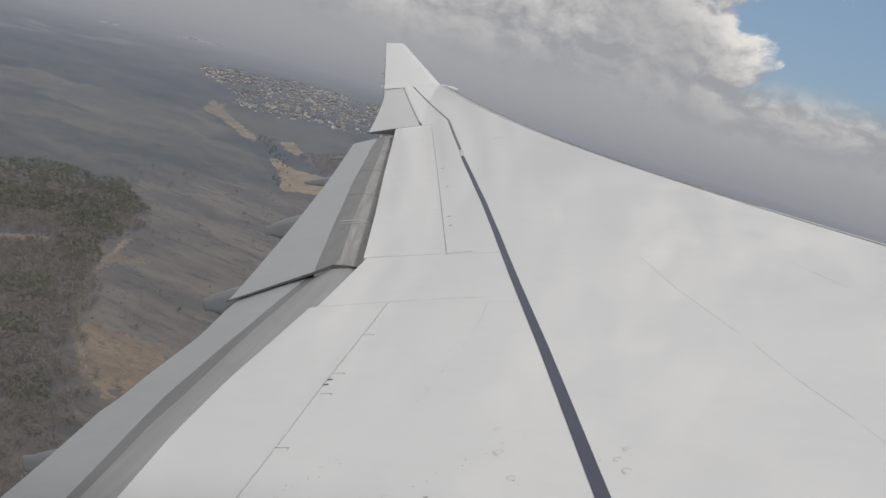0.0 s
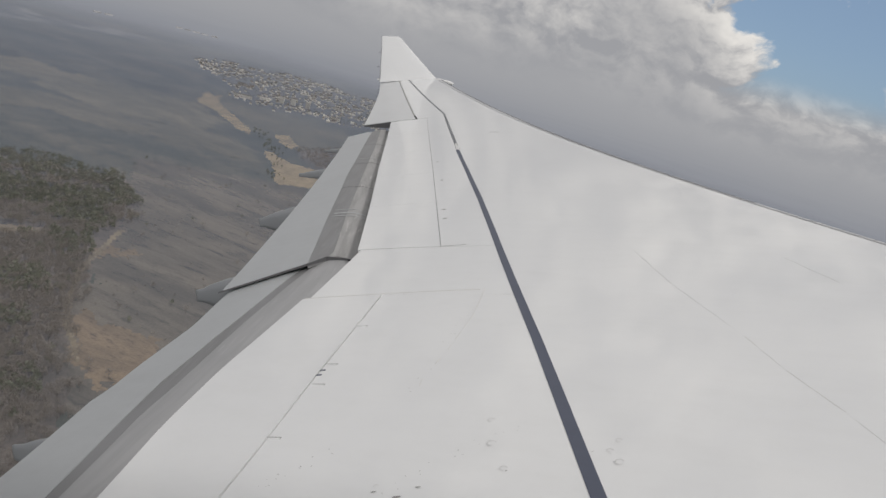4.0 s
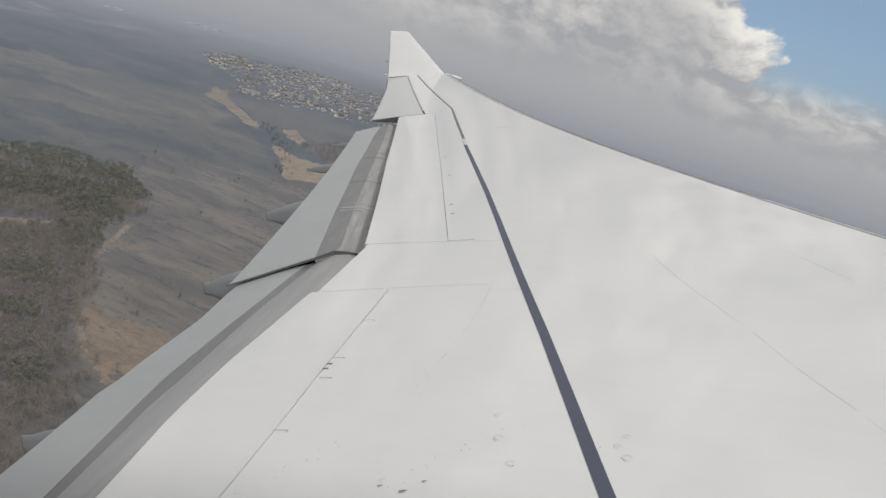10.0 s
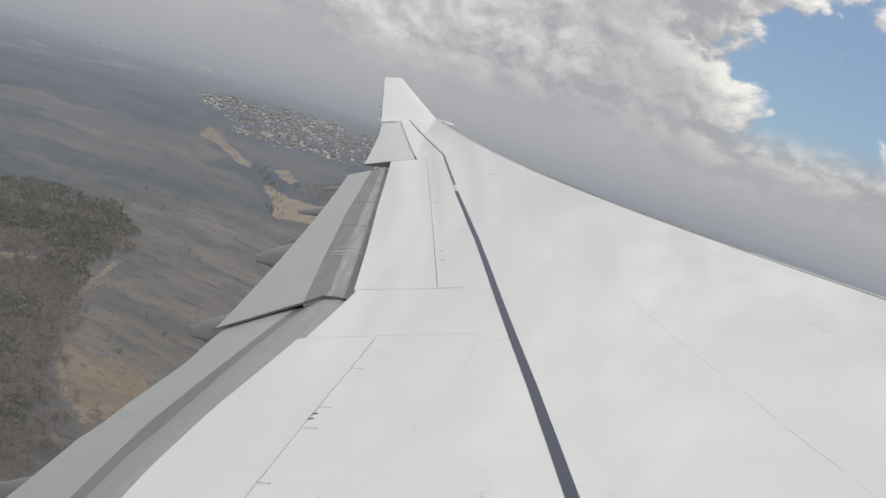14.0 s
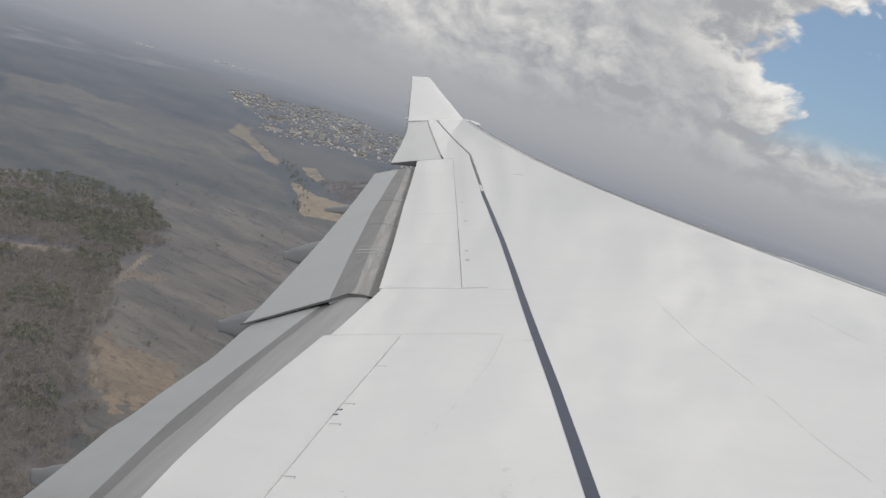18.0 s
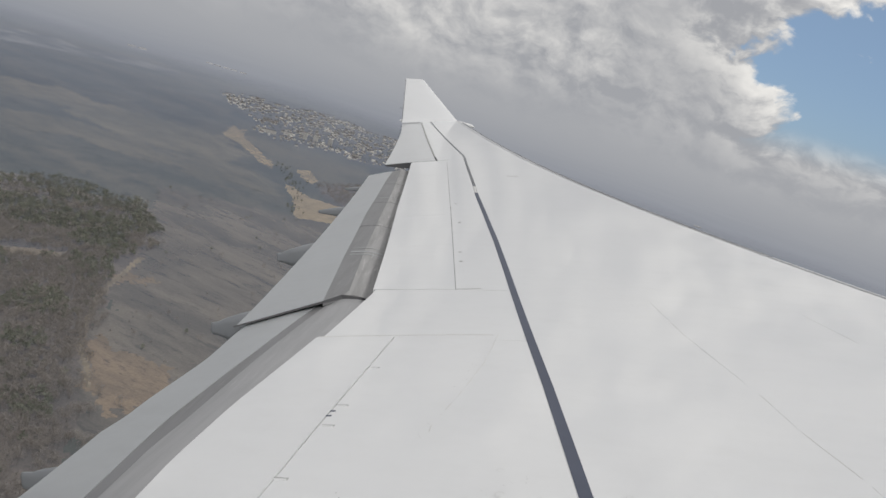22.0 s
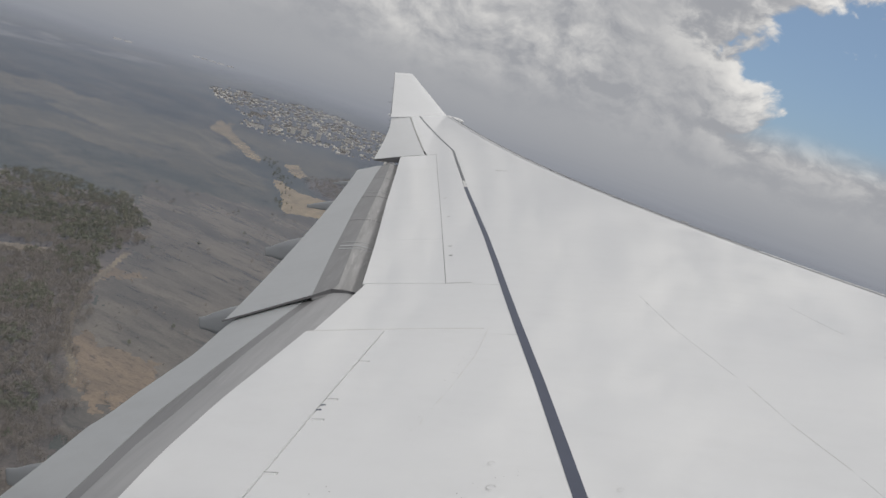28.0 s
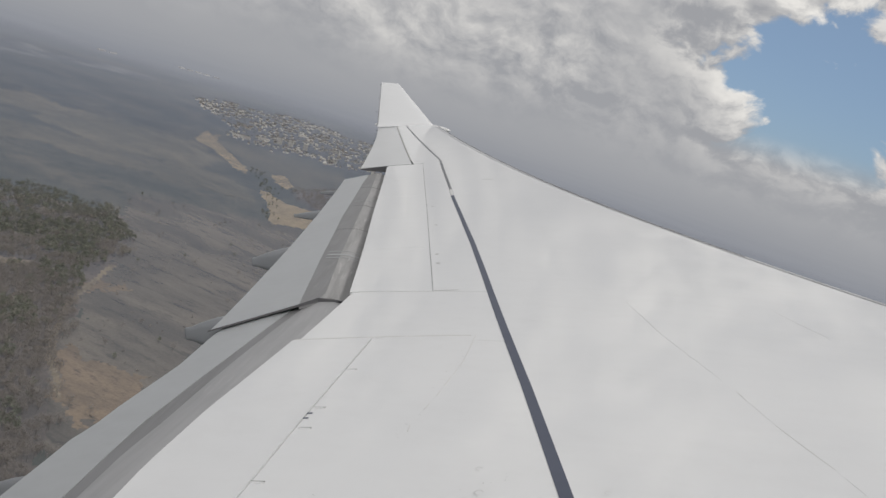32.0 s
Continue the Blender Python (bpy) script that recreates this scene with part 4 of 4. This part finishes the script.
def forest(name, crowns, woods, places, mat, label):
    """Many trees of a few shapes, turned and scaled, in one object for crowns and one for trunks."""
    for kind, shapes, m in ((name, crowns, mat), (name + "_trunks", woods, BARK)):
        vs, fs, n = [], [], 0
        which = (np.arange(len(places[0])) * 7) % len(shapes)
        for k, (sv, sf) in enumerate(shapes):
            x, y, d = (p[which == k] for p in places)
            a, s = (x * 13.7 + y * 7.1) % 6.283, 0.85 + 0.6 * ((x * 3.3 + y * 9.1) % 1)
            c, w = np.cos(a)[:, None], np.sin(a)[:, None]
            v = np.stack([sv[:, 0] * c - sv[:, 1] * w, sv[:, 0] * w + sv[:, 1] * c, np.broadcast_to(sv[:, 2], (len(x), len(sv)))], -1) * s[:, None, None]
            v += np.stack([x, y, np.zeros_like(x)], -1)[:, None, :]
            vs.append(v.reshape(-1, 3))
            fs.append((sf[None] + (np.arange(len(x)) * len(sv))[:, None, None]).reshape(-1, 3) + n)
            n += len(x) * len(sv)
        v, f = np.concatenate(vs), np.concatenate(fs)
        me = bpy.data.meshes.new(kind)
        me.vertices.add(len(v)), me.loops.add(f.size), me.polygons.add(len(f))
        me.vertices.foreach_set("co", v.astype(np.float32).ravel())
        me.loops.foreach_set("vertex_index", f.astype(np.int32).ravel())
        me.polygons.foreach_set("loop_start", np.arange(len(f), dtype=np.int32) * 3)
        me.materials.append(m)
        me.update(calc_edges=True)
        tagged(new(kind, me), label if m is not BARK else "grey trunks and limbs of the winter wood", "woodland", kind="stuff")


bares, pines = [bare_tree(100 + k) for k in range(6)], [pine_tree(200 + k) for k in range(5)]
WOOD = [(-976, 552), (-974, 750), (-804, 845), (-684, 733), (-621, 649), (-540, 507), (-492, 460), (-407, 388), (-365, 352), (-266, 252), (-272, 146), (-558, 320)]
open_ground = lambda x, y: np.where(inside(TAN, x, y) | inside([(-733, 531), (-709, 565), (-679, 593), (-666, 574), (-686, 542), (-709, 515)], x, y), 0.04, 1.0)
fade = lambda x, y: np.clip((1350 - np.hypot(x, y)) / 350, 0.35, 1)
piny = lambda x, y, d: ramp01(0.15 + d * 2.6 + (np.hypot(x, y) - 740) / 480)
forest("bare_wood", [b[1] for b in bares], [b[0] for b in bares], scatter(WOOD, 5.6, lambda x, y, d: (0.95 - 0.75 * piny(x, y, d)) * fade(x, y) * open_ground(x, y), -0.75, 30.0), BARE, "bare grey-brown winter trees standing close together")
forest("pine_wood", [p[1] for p in pines], [p[0] for p in pines], scatter(WOOD, 5.3, lambda x, y, d: (0.04 + 0.86 * piny(x, y, d)) * fade(x, y) * open_ground(x, y), -0.6, 30.0), NEEDLE, "dark olive pines standing among bare trees")


def bush(seed):
    g = np.random.default_rng(seed)
    c = g.normal(size=(14, 3)) * (0.7, 0.7, 0.45) + (0, 0, 0.8)
    return flakes(c, 0.7, 0.0, 0.6)


shrubs = [bush(300 + k) for k in range(4)]
HEATH_PART = [(-891, 965), (-825, 1007), (-704, 1104), (-509, 1148), (-339, 702), (-327, 450), (-372, 373), (-412, 407), (-492, 475), (-538, 521), (-618, 661), (-683, 748), (-777, 830)]
forest("heath_shrubs", shrubs, [stalk((0, 0, 0), (0, 0, 0.9), 0.05, 0.02)], scatter(HEATH_PART, 10.0, lambda x, y, d: np.where(d > 0.12, 0.2, 0.02)), BARE, "low dark shrubs scattered over the heath")


COPSE = [(-854, 1426), (-864, 1591), (-723, 1762), (-573, 1585), (-636, 1338), (-731, 1344)]
forest("copse", [b[1] for b in bares], [b[0] for b in bares], scatter(COPSE, 7.5, lambda x, y, d: np.full(len(x), 0.6)), BARE, "grey-brown copse of bare trees beside a straw field")
LINES = [(-1038, 1482), (-886, 1360), (-730, 1137), (-710, 1124), (-694, 1123), (-795, 1276), (-872, 1379), (-1023, 1515)]
forest("tree_line", [b[1] for b in pines], [b[0] for b in pines], scatter(LINES, 8.0, lambda x, y, d: np.full(len(x), 0.25)), NEEDLE, "line of dark trees beside a straw field")


def single_tree(shape, mat, label):
    """A tree by itself, with its trunk and crown."""
    ob = new("tree")
    tagged(ob, label, "tree", "single trees on the heath")
    for name, (v, f), m in (("trunk", shape[0], BARK), ("crown", shape[1], mat)):
        me = bpy.data.meshes.new(name)
        me.from_pydata(v.tolist(), [], f.tolist())
        me.materials.append(m)
        new(name, me).parent = ob
    return ob


kinds = [single_tree(bares[k], BARE, "single bare grey-brown tree on the open heath") for k in range(3)] + [single_tree(pines[0], NEEDLE, "single dark green pine on the open heath")]
x, y, d = scatter(HEATH_PART, 32, lambda x, y, d: np.where(d > 0.12, 0.55, 0.06))
for k, (a, c) in enumerate(zip(x, y)):
    m = pose(a, c, -0.1, 0, 0, (k * 77) % 360)
    if k < 4:
        kinds[k].matrix_world = m
    else:
        copy_thing(kinds[k % 4], m)


# ---- town ----
def box(bm, x0, x1, y0, y1, z0, z1):
    bmesh.ops.create_cube(bm, size=1, matrix=Matrix.Translation(((x0 + x1) / 2, (y0 + y1) / 2, (z0 + z1) / 2)) @ Matrix.Diagonal((x1 - x0, y1 - y0, z1 - z0, 1)))


def gable(w, d, z, rise, over=0.5):
    bm = bmesh.new()
    v = [bm.verts.new(p) for p in ((-w - over, -d - over, z), (w + over, -d - over, z), (w + over, d + over, z), (-w - over, d + over, z), (-w - over, 0, z + rise), (w + over, 0, z + rise))]
    for f in ((0, 1, 5, 4), (2, 3, 4, 5), (0, 4, 3), (1, 2, 5), (0, 3, 2, 1)):
        bm.faces.new([v[i] for i in f])
    return bm


def house(w, d, z, rise):
    ob = new("house")
    tagged(ob, "small pale house with a muted pitched roof", "house", "houses of the town")
    bm = bmesh.new()
    box(bm, -w, w, -d, d, 0.0, z)
    part("wall", bm, PLASTER, ob)
    part("roof", gable(w, d, z, rise), TILES, ob, "muted pitched roof")
    return ob


models = [house(4.4, 3.4, 4.4, 2.8), house(5.2, 3.6, 4.8, 3.2), house(3.6, 3.1, 4.0, 2.6), house(6.6, 4.0, 5.0, 3.0)]
spots = scatter(TOWN, 19.0, lambda x, y, d: np.clip(0.42 + d * 1.3, 0.06, 0.8))
first = list(zip(spots[0], spots[1]))
order = sorted(first, key=lambda p: p[1] - 0.3 * p[0])
for i, (x, y) in enumerate(order[:300]):
    m = pose(x, y, 0, 0, 0, 25 + (90 if (i * 7) % 3 else 0) + (i * 37) % 13)
    if i < 4:
        models[i].matrix_world = m
    else:
        copy_thing(models[(i * 5) % 4], m)
cubes, caps = [], []
for i, (x, y) in enumerate(order[300:]):
    s, e = 3.2 + (i * 13) % 4 * 0.8, 4.0 + i % 3 * 0.8
    cubes.append((x, y, s, 3.1, 0.0, e)), caps.append((x, y, s + 0.4, 3.6, e, e + 2.6))


def blocks(name, rows, mat, label, category, ridge=1.0):
    corner = np.array([(a, b, c) for c in (0, 1) for a, b in ((-1, -1), (1, -1), (1, 1), (-1, 1))], float)
    corner[4:, 1] *= ridge
    rows = np.array(rows)
    v = np.stack([rows[:, 0, None] + corner[:, 0] * rows[:, 2, None], rows[:, 1, None] + corner[:, 1] * rows[:, 3, None], rows[:, 4, None] + corner[:, 2] * (rows[:, 5] - rows[:, 4])[:, None]], -1).reshape(-1, 3)
    f = np.array([(0, 1, 5, 4), (1, 2, 6, 5), (2, 3, 7, 6), (3, 0, 4, 7), (4, 5, 6, 7), (3, 2, 1, 0)])
    f = (f[None] + np.arange(len(rows))[:, None, None] * 8).reshape(-1, 4)
    return tagged(mesh_object(name, v, f, mat), label, category, kind="stuff")


blocks("far_house_walls", cubes, PLASTER, "closely set pale houses across the town", "houses")
blocks("far_house_roofs", caps, TILES, "muted roofs of closely set houses", "roofs", 0.08)


def apartment(w, d, floors):
    ob = new("apartment_block")
    tagged(ob, "pale many-storey apartment block with dark window rows", "apartment block", "apartment blocks of the town")
    bm = bmesh.new()
    box(bm, -w, w, -d, d, 0.0, floors * 3.0)
    part("wall", bm, PLASTER, ob)
    bm = bmesh.new()
    box(bm, -w - 0.2, w + 0.2, -d - 0.2, d + 0.2, floors * 3.0, floors * 3.0 + 0.7)
    part("roof", bm, TILES, ob)
    for k in range(floors):
        bm = bmesh.new()
        n = int(w / 1.6)
        for i in range(n):
            x = -w + (i + 0.5) * 2 * w / n
            box(bm, x - 0.9, x + 0.9, -d - 0.05, d + 0.05, k * 3.0 + 1.2, k * 3.0 + 2.6)
        part("window_row", bm, PANE, ob, "dark window row")
    return ob


tower, slab = apartment(8, 7, 8), apartment(16, 6, 4)
for i, (x, y, a) in enumerate(((-1323, 2052, 20), (-1301, 2092, 20), (-1257, 2120, 25), (-1355, 1995, 30), (-1239, 2317, 10), (-1363, 1909, 35), (-1382, 1889, 35), (-1553, 2130, 30), (-1112, 2071, 20))):
    m = pose(x, y, 0, 0, 0, a)
    if i == 0:
        tower.matrix_world = m
    elif i == 3:
        slab.matrix_world = m
    else:
        copy_thing(tower if i in (1, 2) else slab, m)
# pale sheds far out on the plain
shed = new("warehouse")
tagged(shed, "long pale warehouse with a flat roof on the plain", "warehouse", "warehouses on the plain")
bm = bmesh.new()
box(bm, -20, 20, -8, 8, 0.0, 7.0)
part("wall", bm, PLASTER, shed)
bm = bmesh.new()
box(bm, -20.4, 20.4, -8.4, 8.4, 7.0, 7.6)
part("roof", bm, PLASTER, shed)
shed.matrix_world = pose(-3004, 3417, 0, 0, 0, 72)
for x, y, a in ((-2967, 3448, 75), (-2928, 3482, 72), (-2891, 3513, 70), (-2845, 3550, 75), (-3063, 2863, 80), (-3037, 2914, 75), (-1688, 2794, 60), (-1679, 2883, 55), (-1571, 2786, 60), (-500, 3300, 20), (-430, 3380, 15), (-330, 3500, 20), (-250, 3420, 10), (-100, 3900, 20), (60, 4100, 10)):
    copy_thing(shed, pose(x, y, 0, 0, 0, a))

town_trees = scatter(TOWN, 24.0, lambda x, y, d: np.full(len(x), 0.7))
forest("garden_trees", [b[1] for b in bares], [b[0] for b in bares], town_trees, NEEDLE, "dark garden trees between the town's houses")
